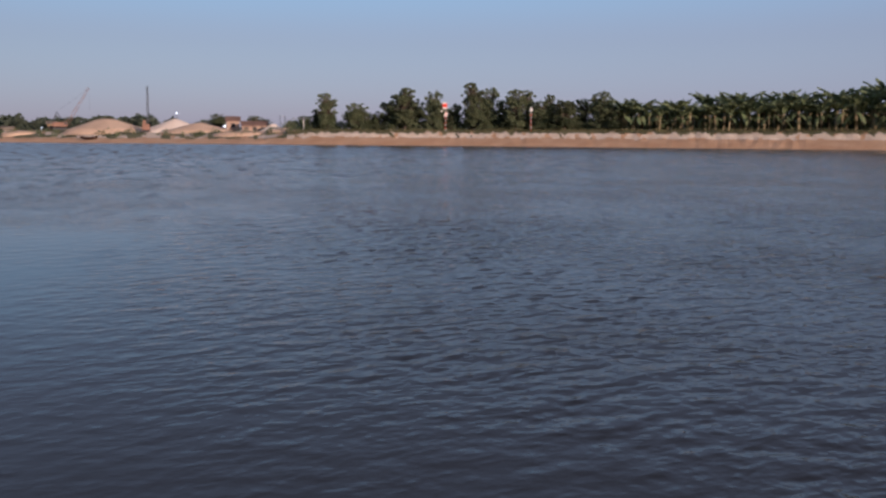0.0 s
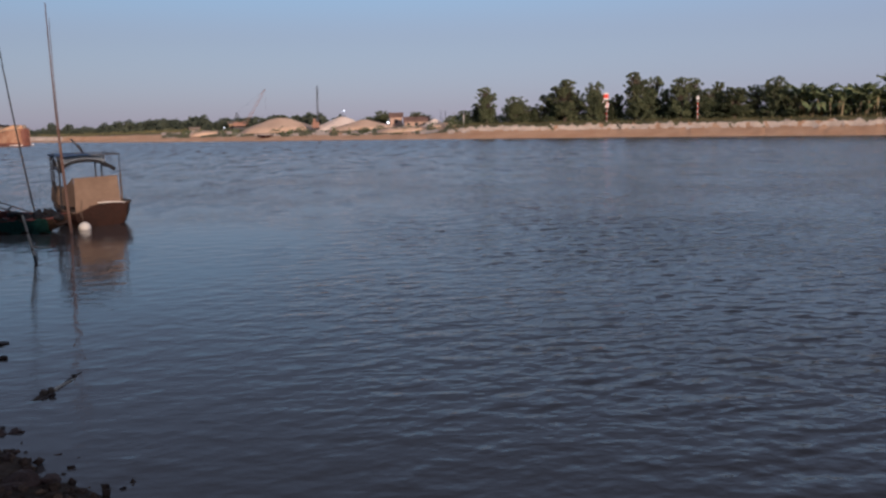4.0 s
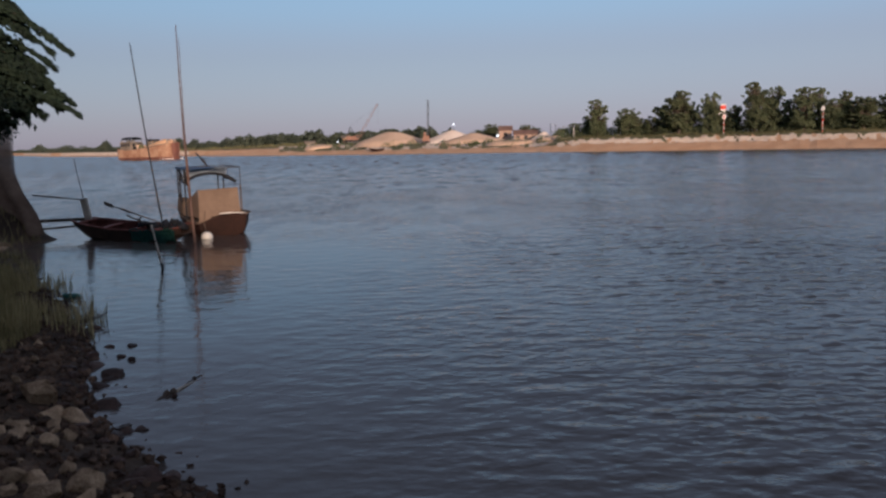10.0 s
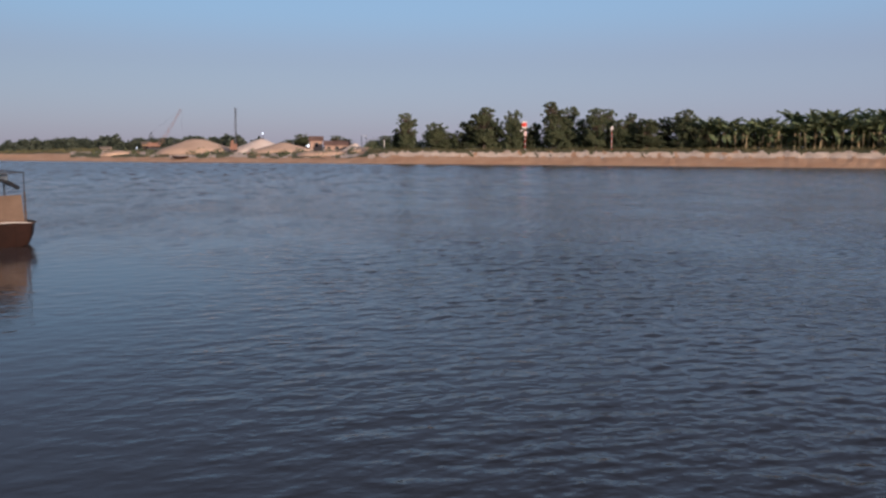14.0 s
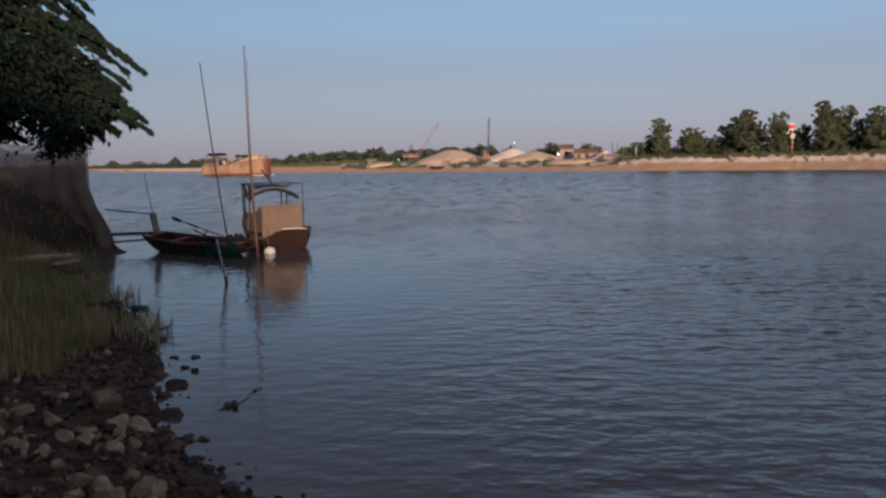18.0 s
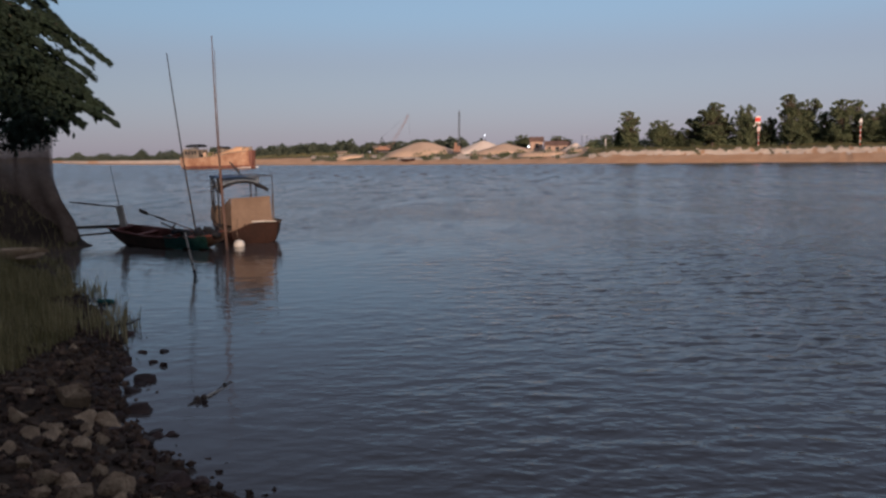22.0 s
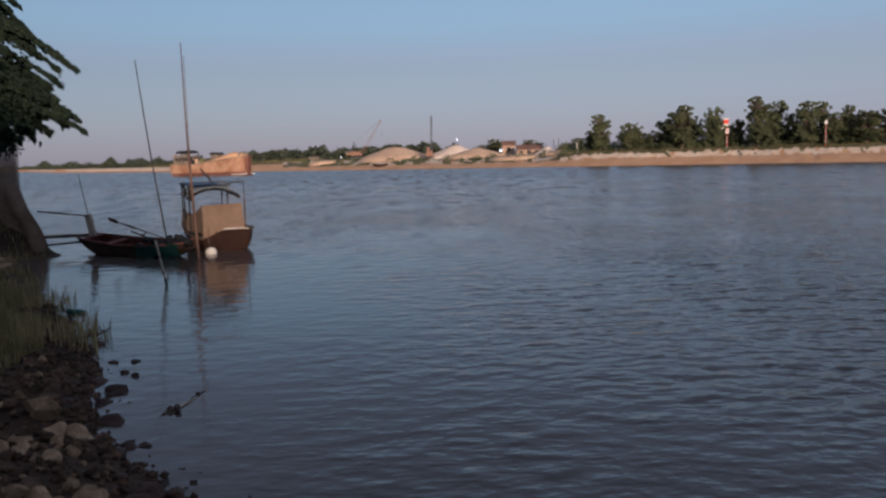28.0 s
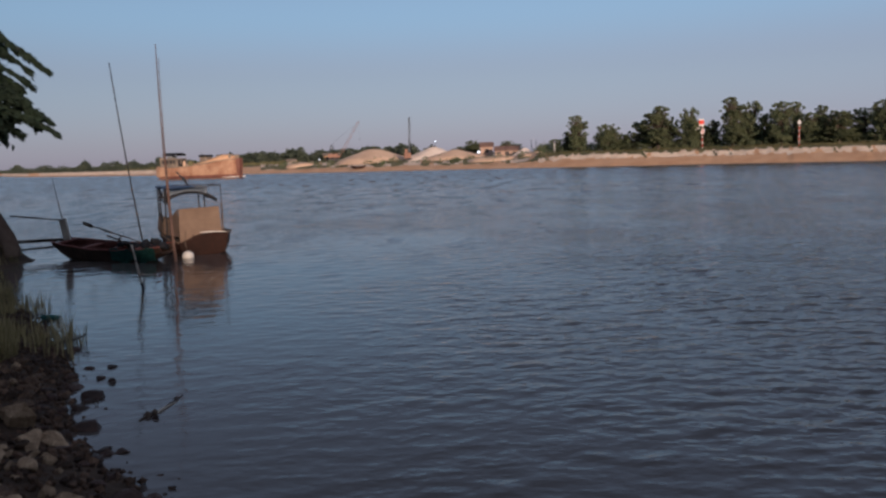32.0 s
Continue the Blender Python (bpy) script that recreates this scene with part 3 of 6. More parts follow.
    # gear stowed along the side of the box
    for x, y, z, sx, sy, sz, m in ((-0.96, 1.75, 0.92, 0.26, 0.4, 0.5, DARK_WOOD), (-0.94, 2.25, 0.95, 0.3, 0.45, 0.55, DARK_WOOD), (-0.80, 2.8, 0.92, 0.3, 0.4, 0.5, DARK_TARP)):
        bm = bmesh.new()
        box(bm, (x, y, z), (sx, sy, sz), rot=Euler((0.06, 0.1, 0.2)).to_matrix(), bevel=0.07)
        part("stowed_gear", bm, m, boat, "weathered gear box on the side deck")
    bm = bmesh.new()
    tube(bm, [(-0.88, 2.9, 0.7), (-1.0, 2.3, 1.25), (-1.06, 1.9, 1.35), (-1.06, 1.6, 1.05)], [0.03, 0.05, 0.06, 0.03], 6)
    part("coiled_hose", bm, DARK_TARP, boat)
    # canopy frame
    posts = ((-1.06, 0.62), (0.74, 0.30), (-1.0, 2.75), (0.62, 2.75), (0.42, 2.75), (-1.04, 1.9))
    for x, y in posts:
        bm = bmesh.new()
        rod(bm, (x, y, 0.42), (x, y, 2.29 if y < 1 or x < -0.5 else 2.13), 0.03 if y > 1 or x < 0 else 0.018, n=6)
        part("canopy_post", bm, DARK_TARP if x < -0.5 else DARK_RAIL, boat)
    for p0, p1 in (((-1.08, 0.6, 2.27), (0.76, 0.3, 2.29)), ((-1.02, 2.8, 2.29), (0.70, 2.8, 2.29)), ((-1.07, 0.58, 2.28), (-1.01, 2.85, 2.28)), ((0.75, 0.28, 2.29), (0.71, 2.85, 2.29))):
        bm = bmesh.new()
        rod(bm, p0, p1, 0.02, n=6)
        part("top_rail", bm, DARK_RAIL, boat)
    bm = bmesh.new()
    secs = []
    for y in (1.2, 1.6, 2.0, 2.4, 2.9):
        row = []
        for k in range(13):
            u = -1 + k / 6
            row.append((0.90 * u - 0.14, y, 2.13 - 0.34 * abs(u) ** 2.2 + 0.02 * math.sin(9 * u + y * 3)))
        secs.append(row)
    loft(bm, secs, cap=False)
    bmesh.ops.solidify(bm, geom=bm.faces[:], thickness=0.02)
    canopy = part("canopy_cover", bm, TARP, boat, "grey tarpaulin stretched over hoops", True)
    bm = bmesh.new()
    pts = [(0.90 * (-1 + k / 6) - 0.14, 1.18, 2.09 - 0.34 * abs(-1 + k / 6) ** 2.2) for k in range(13)]
    tube(bm, pts, [0.07] * 13, 6)
    part("canopy_hem", bm, DARK_TARP, boat, "dark rolled canopy edge", True)
    bm = bmesh.new()
    secs = []
    for k in range(12):
        u = -1 + k * 0.15
        secs.append([(0.90 * u - 0.16, 0.92, 2.26), (0.90 * u - 0.15, 1.05, 2.19 - 0.18 * abs(u) ** 2), (0.90 * u - 0.14, 1.16, 2.11 - 0.34 * abs(u) ** 2.2)])
    loft(bm, secs, cap=False)
    bmesh.ops.solidify(bm, geom=bm.faces[:], thickness=0.012)
    part("front_flap", bm, TARP, boat, "grey tarpaulin flap under the rail", True)
    bm = bmesh.new()
    tube(bm, [(-0.05, 0.44, 2.29), (-0.5, 0.5, 2.29), (-0.82, 0.56, 2.28), (-1.10, 0.62, 2.30), (-1.07, 1.3, 2.27), (-1.05, 2.1, 2.27), (-1.02, 2.9, 2.26)], [0.022, 0.04, 0.075, 0.055, 0.05, 0.05, 0.04], 8)
    part("rolled_tarp", bm, BLUE_TARP, boat, "rolled blue tarpaulin", True)
    for p0, p1 in (((-1.06, 0.64, 2.22), (-0.90, 1.15, 1.72)), ((-1.05, 1.9, 2.2), (-1.05, 1.2, 1.95))):
        bm = bmesh.new()
        rod(bm, p0, p1, 0.04, 0.055, n=6)
        part("canopy_bracket", bm, DARK_TARP, boat)
    bm = bmesh.new()
    rod(bm, (0.10, 2.7, 2.25), (-0.24, 3.1, 2.78), 0.035, 0.028, n=8)
    rod(bm, (0.02, 2.76, 2.38), (-0.08, 2.84, 2.57), 0.05, 0.05, n=8)
    part("exhaust_pipe", bm, DARK_STEEL, boat, "black slanting exhaust pipe")
    bm = bmesh.new()
    box(bm, (-0.35, 2.2, 0.68), (0.7, 0.9, 0.5), bevel=0.05)
    part("engine_box", bm, DARK_WOOD, boat)
    bm = bmesh.new()
    tube(bm, [(-0.55, -0.02, 0.86), (-0.62, -0.16, 0.55), (-0.60, -0.2, 0.2), (-0.55, -0.25, 0.05)], [0.012] * 4, 5)
    part("mooring_line", bm, DARK_WOOD, boat)
    return boat


# ---- moored sampan ----
def build_sampan():
    """Local: x from the raised end by the net to the end by the cabin boat."""
    boat = thing("sampan", pose(-12.16, 27.86, 0, 0, 0, -26.5) @ pose(0, 0, 0, 6, 0, 0), "low wooden sampan, dark brown outside and red inside", "boat")
    bm = bmesh.new()
    secs, inner = [], []
    for x, w, top, keel in ((-0.1, 0.34, 0.64, 0.44), (0.35, 0.42, 0.59, 0.14), (0.9, 0.50, 0.55, -0.05), (2.2, 0.58, 0.46, -0.15), (3.6, 0.56, 0.44, -0.15), (4.6, 0.46, 0.46, 0.0), (5.3, 0.34, 0.52, 0.26)):
        out = [(x, -w, top), (x, -w * 0.88, lerp(keel, top, 0.35)), (x, -w * 0.55, keel), (x, w * 0.55, keel), (x, w * 0.88, lerp(keel, top, 0.35)), (x, w, top)]
        inn = [(x, w * 0.92, top), (x, w * 0.78, lerp(keel, top, 0.4)), (x, w * 0.48, keel + 0.05), (x, -w * 0.48, keel + 0.05), (x, -w * 0.78, lerp(keel, top, 0.4)), (x, -w * 0.92, top)]
        secs.append(out + inn)
        inner.append([(x + 0.004, p[1] * 0.985, p[2] + 0.006) for p in inn])
    loft(bm, secs, close=True)
    part("hull", bm, HULL_GREEN, boat, "dark weathered plank hull")
    bm = bmesh.new()
    loft(bm, inner[:-1], cap=False)
    bmesh.ops.solidify(bm, geom=bm.faces[:], thickness=0.012)
    part("lining", bm, RED_WOOD, boat, "red painted inner planking")
    for s in (-1, 1):
        bm = bmesh.new()
        tube(bm, [(-0.12, s * 0.34, 0.65), (0.35, s * 0.43, 0.60), (0.9, s * 0.51, 0.56), (2.2, s * 0.59, 0.47), (3.6, s * 0.57, 0.45), (4.6, s * 0.47, 0.47), (5.32, s * 0.34, 0.53)], [0.03] * 7, 6)
        part("gunwale", bm, RED_WOOD, boat)
    for x, w, z in ((0.3, 0.72, 0.60), (1.5, 1.0, 0.44), (2.9, 1.06, 0.40), (4.2, 0.9, 0.44)):
        bm = bmesh.new()
        box(bm, (x, 0, z), (0.24, w, 0.04), bevel=0.008)
        part("thwart", bm, RED_WOOD, boat)
    bm = bmesh.new()
    box(bm, (0.30, 0.0, 1.0), (0.34, 0.07, 0.74), rot=Euler((0, radians(-8), 0)).to_matrix(), bevel=0.01)
    part("stern_post", bm, PALE_BAMBOO, boat, "upright weathered brown plank post")
    bm = bmesh.new()
    rod(bm, (0.26, 0, 1.30), (0.02, 0.05, 2.75), 0.018, 0.010, 6)
    part("thin_rod", bm, BAMBOO, boat)
    # oars
    bm = bmesh.new()
    rod(bm, (0.35, -0.06, 1.33), (-0.9, -0.05, 1.385), 0.022, 0.022, 6)
    rod(bm, (-0.9, -0.05, 1.385), (-2.55, -0.05, 1.47), 0.034, 0.026, 6)
    part("long_oar", bm, DARK_WOOD, boat)
    bm = bmesh.new()
    rod(bm, (4.1, 0.0, 0.60), (1.9, -0.1, 1.14), 0.022, 0.020, 6)
    box(bm, (2.55, -0.09, 0.99), (0.5, 0.03, 0.07), rot=Euler((0, radians(14), 0)).to_matrix(), bevel=0.01)
    box(bm, (1.72, -0.12, 1.19), (0.46, 0.035, 0.13), rot=Euler((0, radians(14), 0)).to_matrix(), bevel=0.015)
    part("paddle", bm, DARK_WOOD, boat)
    bm = bmesh.new()
    rod(bm, (3.4, 0.2, 0.44), (2.25, 0.15, 0.78), 0.035, 0.03, 6)
    rod(bm, (2.75, 0.18, 0.62), (2.95, 0.2, 0.74), 0.03, 0.03, 6)
    part("tiller", bm, DARK_WOOD, boat)
    bm = bmesh.new()
    rnd = random.Random(4)
    secs = []
    for i in range(13):
        x = 3.2 + i * 0.16
        side = table(x, [(2.2, 0.58), (3.6, 0.56), (4.6, 0.46), (5.3, 0.34)]) + 0.035
        row = []
        for k in range(6):
            row.append((x + rnd.uniform(-0.03, 0.03), -side + 0.012 * k + rnd.uniform(-0.012, 0.0), 0.50 - 0.085 * k + rnd.uniform(-0.025, 0.025) + 0.04 * math.sin(i * 1.3)))
        secs.append(row)
    loft(bm, secs, cap=False)
    bmesh.ops.solidify(bm, geom=bm.faces[:], thickness=0.02)
    part("hanging_net", bm, GREEN_NET, boat, "green fishing net over the side")
    for x, y, z, r in ((3.35, 0.1, 0.50, 0.15), (2.9, 0.15, 0.46, 0.13), (3.75, 0.0, 0.48, 0.14), (4.0, -0.15, 0.48, 0.15), (4.1, 0.15, 0.52, 0.17), (4.45, -0.1, 0.48, 0.17), (4.6, 0.2, 0.58, 0.18), (4.8, -0.12, 0.46, 0.15), (5.0, 0.12, 0.48, 0.16), (5.2, -0.08, 0.50, 0.15)):
        bm = bmesh.new()
        bmesh.ops.create_icosphere(bm, subdivisions=2, radius=r)
        for v in bm.verts:
            v.co *= 1 + 0.75 * noise.noise(v.co * 7 + Vector((x * 9, 0, 0)))
            v.co.z *= 0.8
        bmesh.ops.translate(bm, vec=(x, y, z), verts=bm.verts)
        part("cloth_sack", bm, DARK_TARP, boat, "dark stuffed sack", True)
    return boat


def pole(name, p0, p1, r0, r1, label, category="pole", knots=9, bend=0.0, mat=BAMBOO):
    ob = thing(name, Matrix.Translation(p0), label, category)
    bm = bmesh.new()
    d = Vector(p1) - Vector(p0)
    pts = [d * (i / 14) + Vector((bend * math.sin(math.pi * i / 14), 0, 0)) for i in range(15)]
    tube(bm, pts, [lerp(r0, r1, i / 14) for i in range(15)], 8)
    stem = part("stem", bm, mat, ob, "", True)
    for i in range(1, knots):
        bm = bmesh.new()
        q = d * (i / knots) + Vector((bend * math.sin(math.pi * i / knots), 0, 0))
        r = lerp(r0, r1, i / knots) * 1.22
        u = d.normalized() * 0.02
        rod(bm, q - u, q + u, r, r, 8)
        part("node_ring", bm, DARK_WOOD, ob)
    return ob


cabin_boat = build_cabin_boat()
sampan = build_sampan()
sampan.scale = (0.88, 1, 1)
pole("bamboo_pole", (-9.15, 27.51, -1.00), (-9.78, 26.88, 6.39), 0.036, 0.015, "tall thin dark bamboo pole standing behind the sampan", bend=-0.05, mat=DARK_TARP)
pole("bamboo_pole", (-7.68, 25.59, -0.90), (-7.90, 25.71, 6.75), 0.040, 0.013, "tall reddish bamboo pole standing in the river by the boats", bend=-0.06)
pole("bamboo_pole", (-7.64, 25.60, -0.90), (-7.83, 25.70, 6.32), 0.018, 0.008, "slim reddish bamboo pole lashed beside a taller one", bend=-0.07)
stake = pole("mooring_stake", (-6.78, 19.98, -0.50), (-7.04, 19.89, 1.12), 0.034, 0.024, "short leaning bamboo stake, dark and wet at its foot", "stake", 4, mat=PALE_BAMBOO)
bm = bmesh.new()
rod(bm, (-0.03, -0.01, 0.2), (-0.107, -0.037, 0.67), 0.036, 0.033, 8)
part("wet_foot", bm, DARK_TARP, stake, "dark wet lower end")
bm = bmesh.new()
rod(bm, (-0.13, -0.09, 0.88), (0.32, -0.11, 0.85), 0.016, 0.012, 6)
part("cross_stick", bm, PALE_BAMBOO, stake, "thin pale stick tied across")


def build_buoy():
    ob = thing("float_buoy", pose(-7.56, 26.45, 0.06), "round off-white foam float on the water", "buoy")
    bm = bmesh.new()
    bmesh.ops.create_icosphere(bm, subdivisions=3, radius=0.185)
    for v in bm.verts:
        v.co.z *= 0.92
        v.co *= 1 + 0.05 * noise.noise(v.co * 9)
    part("float", bm, FOAM, ob, "", True)
    bm = bmesh.new()
    tube(bm, [(0, 0, 0.16), (-0.1, 0.15, 0.3), (-0.2, 0.3, 0.45)], [0.008] * 3, 5)
    part("rope", bm, DARK_WOOD, ob)
    return ob


build_buoy()


def plank(name, p0, p1, w, h, label, mat):
    ob = thing(name, Matrix.Translation(p0), label, "plank")
    d = Vector(p1) - Vector(p0)
    bm = bmesh.new()
    q = d.to_track_quat("X", "Z").to_matrix()
    box(bm, d / 2, (d.length, w, h), rot=q, bevel=0.01)
    part("board", bm, mat, ob)
    return ob


plank("gangplank", (-14.9, 28.2, 0.55), (-12.0, 28.1, 0.62), 0.26, 0.10, "weathered gangplank from the bank to the sampan", DARK_WOOD)
plank("gangplank", (-14.4, 27.3, 0.30), (-12.3, 27.75, 0.42), 0.16, 0.06, "low dark plank by the sampan's end", DARK_WOOD)


# ---- drying net on the spit ----
def build_net():
    ob = thing("drying_net", pose(-15.5, 26.9, 0.2), "grey fishing net hung up to dry over the bank", "net")
    rnd = random.Random(8)
    # curtain: rows from the top rail to the ground, flaring outwards on its river side
    for name, depth, sag in (("net_front", -0.25, 0.0), ("net_back", 0.55, 0.55)):
        bm = bmesh.new()
        secs = []
        rows = 16
        for i in range(rows + 1):
            v = i / rows
            right = table(v, [(0, 1.86), (0.15, 1.74), (0.45, 1.70), (0.62, 1.90), (0.8, 2.28), (0.92, 2.44), (1, 2.36)])
            left = -5.2
            right -= 0.5 if name == "net_back" else 0.0
            row = []
            for k in range(40):
                u = k / 39
                x = lerp(left, right, u)
                fold = 0.10 * math.sin(u * 58 + 2.0 * noise.noise((u * 6, v * 2, depth))) * (0.4 + v)
                z = lerp(3.85 - 0.55 * math.sin(math.pi * min(1, (1 - u) * 1.6)) ** 2 * (1 - sag), 0.0, v)
                row.append((x, depth + fold + 0.25 * v * (1 - u), max(z, -0.3)))
            secs.append(row)
        loft(bm, secs, cap=False)
        part(name, bm, NET, ob, "", True)
    bm = bmesh.new()
    tube(bm, [(1.88, -0.2, 3.95), (1.75, -0.2, 3.2), (1.71, -0.2, 2.1), (1.92, -0.2, 1.45), (2.30, -0.2, 0.75), (2.46, -0.2, 0.3), (2.36, -0.2, 0.0)], [0.012] * 7, 6)
    tube(bm, [(2.36, -0.2, 0.02), (2.1, -0.2, -0.02), (1.6, -0.2, 0.0), (1.2, -0.2, 0.02), (0.8, -0.2, 0.0), (0.2, -0.2, 0.02)], [0.012] * 6, 6)
    part("edge_rope", bm, DARK_WOOD, ob, "", True)
    for x in (0.25, -3.2):
        bm = bmesh.new()
        rod(bm, (x, 0.1, -0.2), (x + 0.1, 0.1, 4.1), 0.06, 0.045, 8)
        part("net_post", bm, BAMBOO, ob)
    bm = bmesh.new()
    tube(bm, [(1.88, -0.1, 3.92), (-0.5, 0.1, 3.85), (-2.6, 0.1, 3.5), (-5.0, 0.1, 3.6)], [0.035] * 4, 6)
    part("ridge_pole", bm, BAMBOO, ob)
    return ob


build_net()


# ---- leafy trees ----
def leaf_cloud(centres, per, spread, size, rnd, droop=0.3, flat=0.6):
    """Many small pointed leaves scattered round centres."""
    verts, faces = [], []
    for c, r in centres:
        for _ in range(max(4, int(per * (r / spread) ** 2))):
            while True:
                p = Vector((rnd.uniform(-1, 1), rnd.uniform(-1, 1), rnd.uniform(-1, 1)))
                if p.length < 1:
                    break
            p = p * (0.55 + 0.45 * rnd.random()) * r
            p.z *= flat
            q = Vector(c) + p
            d = Vector((rnd.gauss(0, 1), rnd.gauss(0, 1), rnd.gauss(-droop, 0.6))).normalized()
            s = d.cross(Vector((rnd.gauss(0, 1), rnd.gauss(0, 1), rnd.gauss(0, 1)))).normalized()
            a = size * rnd.uniform(0.6, 1.4)
            b = len(verts)
            verts += [tuple(q - d * a), tuple(q + s * a * 0.45), tuple(q + d * a), tuple(q - s * a * 0.45)]
            faces.append((b, b + 1, b + 2, b + 3))
    return verts, faces


def far_tree_meshes(seed, height, width, bare=0.25):
    rnd = random.Random(seed)
    bm = bmesh.new()
    tube(bm, [(0, 0, -0.4), (0.1, 0, height * 0.3), (rnd.uniform(-0.4, 0.4), 0, height * 0.62)], [0.22, 0.16, 0.06], 6)
    centres = []
    lumps = 130
    for i in range(lumps):
        u = (i + 0.5) / lumps
        z = height * lerp(bare, 0.97, u)
        w = width * (0.45 + 0.20 * noise.noise((u * 4.0, seed, 0.5))) * math.sin(math.pi * min(1, 0.30 + 0.62 * u)) ** 0.8
        a = rnd.uniform(0, math.tau)
        rr = w * math.sqrt(rnd.uniform(0.05, 1))
        c = (rr * math.cos(a), rr * math.sin(a), z)
        r = width * (rnd.choice((0.03, 0.04, 0.05, 0.065)) if rr > 0.5 * w or u > 0.7 else rnd.choice((0.08, 0.12, 0.16, 0.2)))
        centres.append((c, r))
        tube(bm, [(0.05, 0, height * lerp(0.15, 0.5, u)), (c[0] * 0.6, c[1] * 0.6, z * 0.85), (c[0], c[1], z)], [0.07, 0.045, 0.02], 4)
    trunk = finish("trunk", bm, BARK)
    v, f = leaf_cloud(centres, 560, width * 0.13, 0.125, rnd, 0.2, 1.0)
    crown = raw("crown", v, f, FAR_LEAF)
    return trunk, crown


def plant_tree(name, m, meshes, label, category="tree", group=""):
    ob = thing(name, m, label, category, group)
    part("trunk", meshes[0], None, ob)
    part("crown", meshes[1], None, ob)
    return ob


# trees on the cut bank: bearing, height, width
BANK_TREES = [(11.29, 8.3, 5.9), (10.76, 4.9, 6.4), (13.41, 6.0, 7.6), (14.45, 3.6, 7.4), (15.74, 6.4, 7.8), (16.71, 9.2, 7.5), (17.45, 6.7, 7.3), (18.72, 8.4, 6.2), (19.52, 4.7, 7.5), (20.28, 5.7, 4.3), (21.49, 10.0, 6.3), (22.65, 9.1, 6.7), (22.10, 6.0, 8.3), (23.30, 3.3, 6.1), (23.68, 6.4, 4.8), (24.48, 8.5, 5.7), (25.29, 8.4, 6.0), (26.21, 6.0, 7.0), (26.89, 7.3, 5.9), (27.93, 6.1, 7.0), (27.85, 5.7, 6.9), (29.19, 6.5, 6.9), (30.36, 7.8, 6.9), (26.32, 3.5, 8.1), (24.16, 4.1, 7.0), (31.31, 4.5, 5.8)]
# round trees behind the landing: bearing, metres behind the waterline, height, width
LANDING_TREES = [(-3.56, 60, 3.7, 7.3), (-2.88, 60, 4.3, 7.3), (-1.97, 60, 4.0, 6.5), (-1.02, 60, 3.3, 5.4), (-0.12, 60, 2.4, 5.3), (3.06, 45, 3.1, 6.4), (4.06, 45, 4.5, 8.0), (6.42, 42, 4.1, 8.6), (7.00, 42, 3.1, 6.7), (8.94, 40, 2.5, 5.9), (9.72, 40, 3.5, 5.3), (-5.46, 70, 3.0, 7.8), (-6.64, 70, 2.1, 7.9), (-4.67, 60, 2.4, 5.6), (-8.60, 80, 1.7, 8.5), (-7.43, 70, 1.3, 8.0)]
FAR_TREES = [(az, 14 + (i * 3) % 5, h, w * 1.16, (i * 3 + 1) % 5) for i, (az, h, w) in enumerate(BANK_TREES)]
FAR_TREES += [(az, back, h, w, (i * 2) % 5) for i, (az, back, h, w) in enumerate(LANDING_TREES)]
# low trees behind the banana grove
rnd = random.Random(5)
FAR_TREES += [(31.5 + i * 0.78 + rnd.uniform(-0.2, 0.2), rnd.choice((26, 30, 34)), rnd.uniform(3.2, 4.8), rnd.uniform(4.5, 6.5), rnd.randrange(5)) for i in range(26)]
KINDS = {}
for az, back, h, w, k in FAR_TREES:
    if k not in KINDS:
        KINDS[k] = far_tree_meshes(100 + k, 8.0, (7.0, 5.0, 8.5, 6.0, 7.5)[k % 5], (0.08, 0.14, 0.05, 0.1, 0.06)[k % 5])
    x, y = far(az, back)
    base = (7.0, 5.0, 8.5, 6.0, 7.5)[k % 5]
    t = plant_tree("riverside_tree", pose(x, y, far_height(az, back) - 0.1, 0, 0, az * 37 % 360), KINDS[k], "dark olive leafy tree on the far bank", "tree", "trees on the far bank")
    t.scale = (w / base, w / base, h / 8.0)


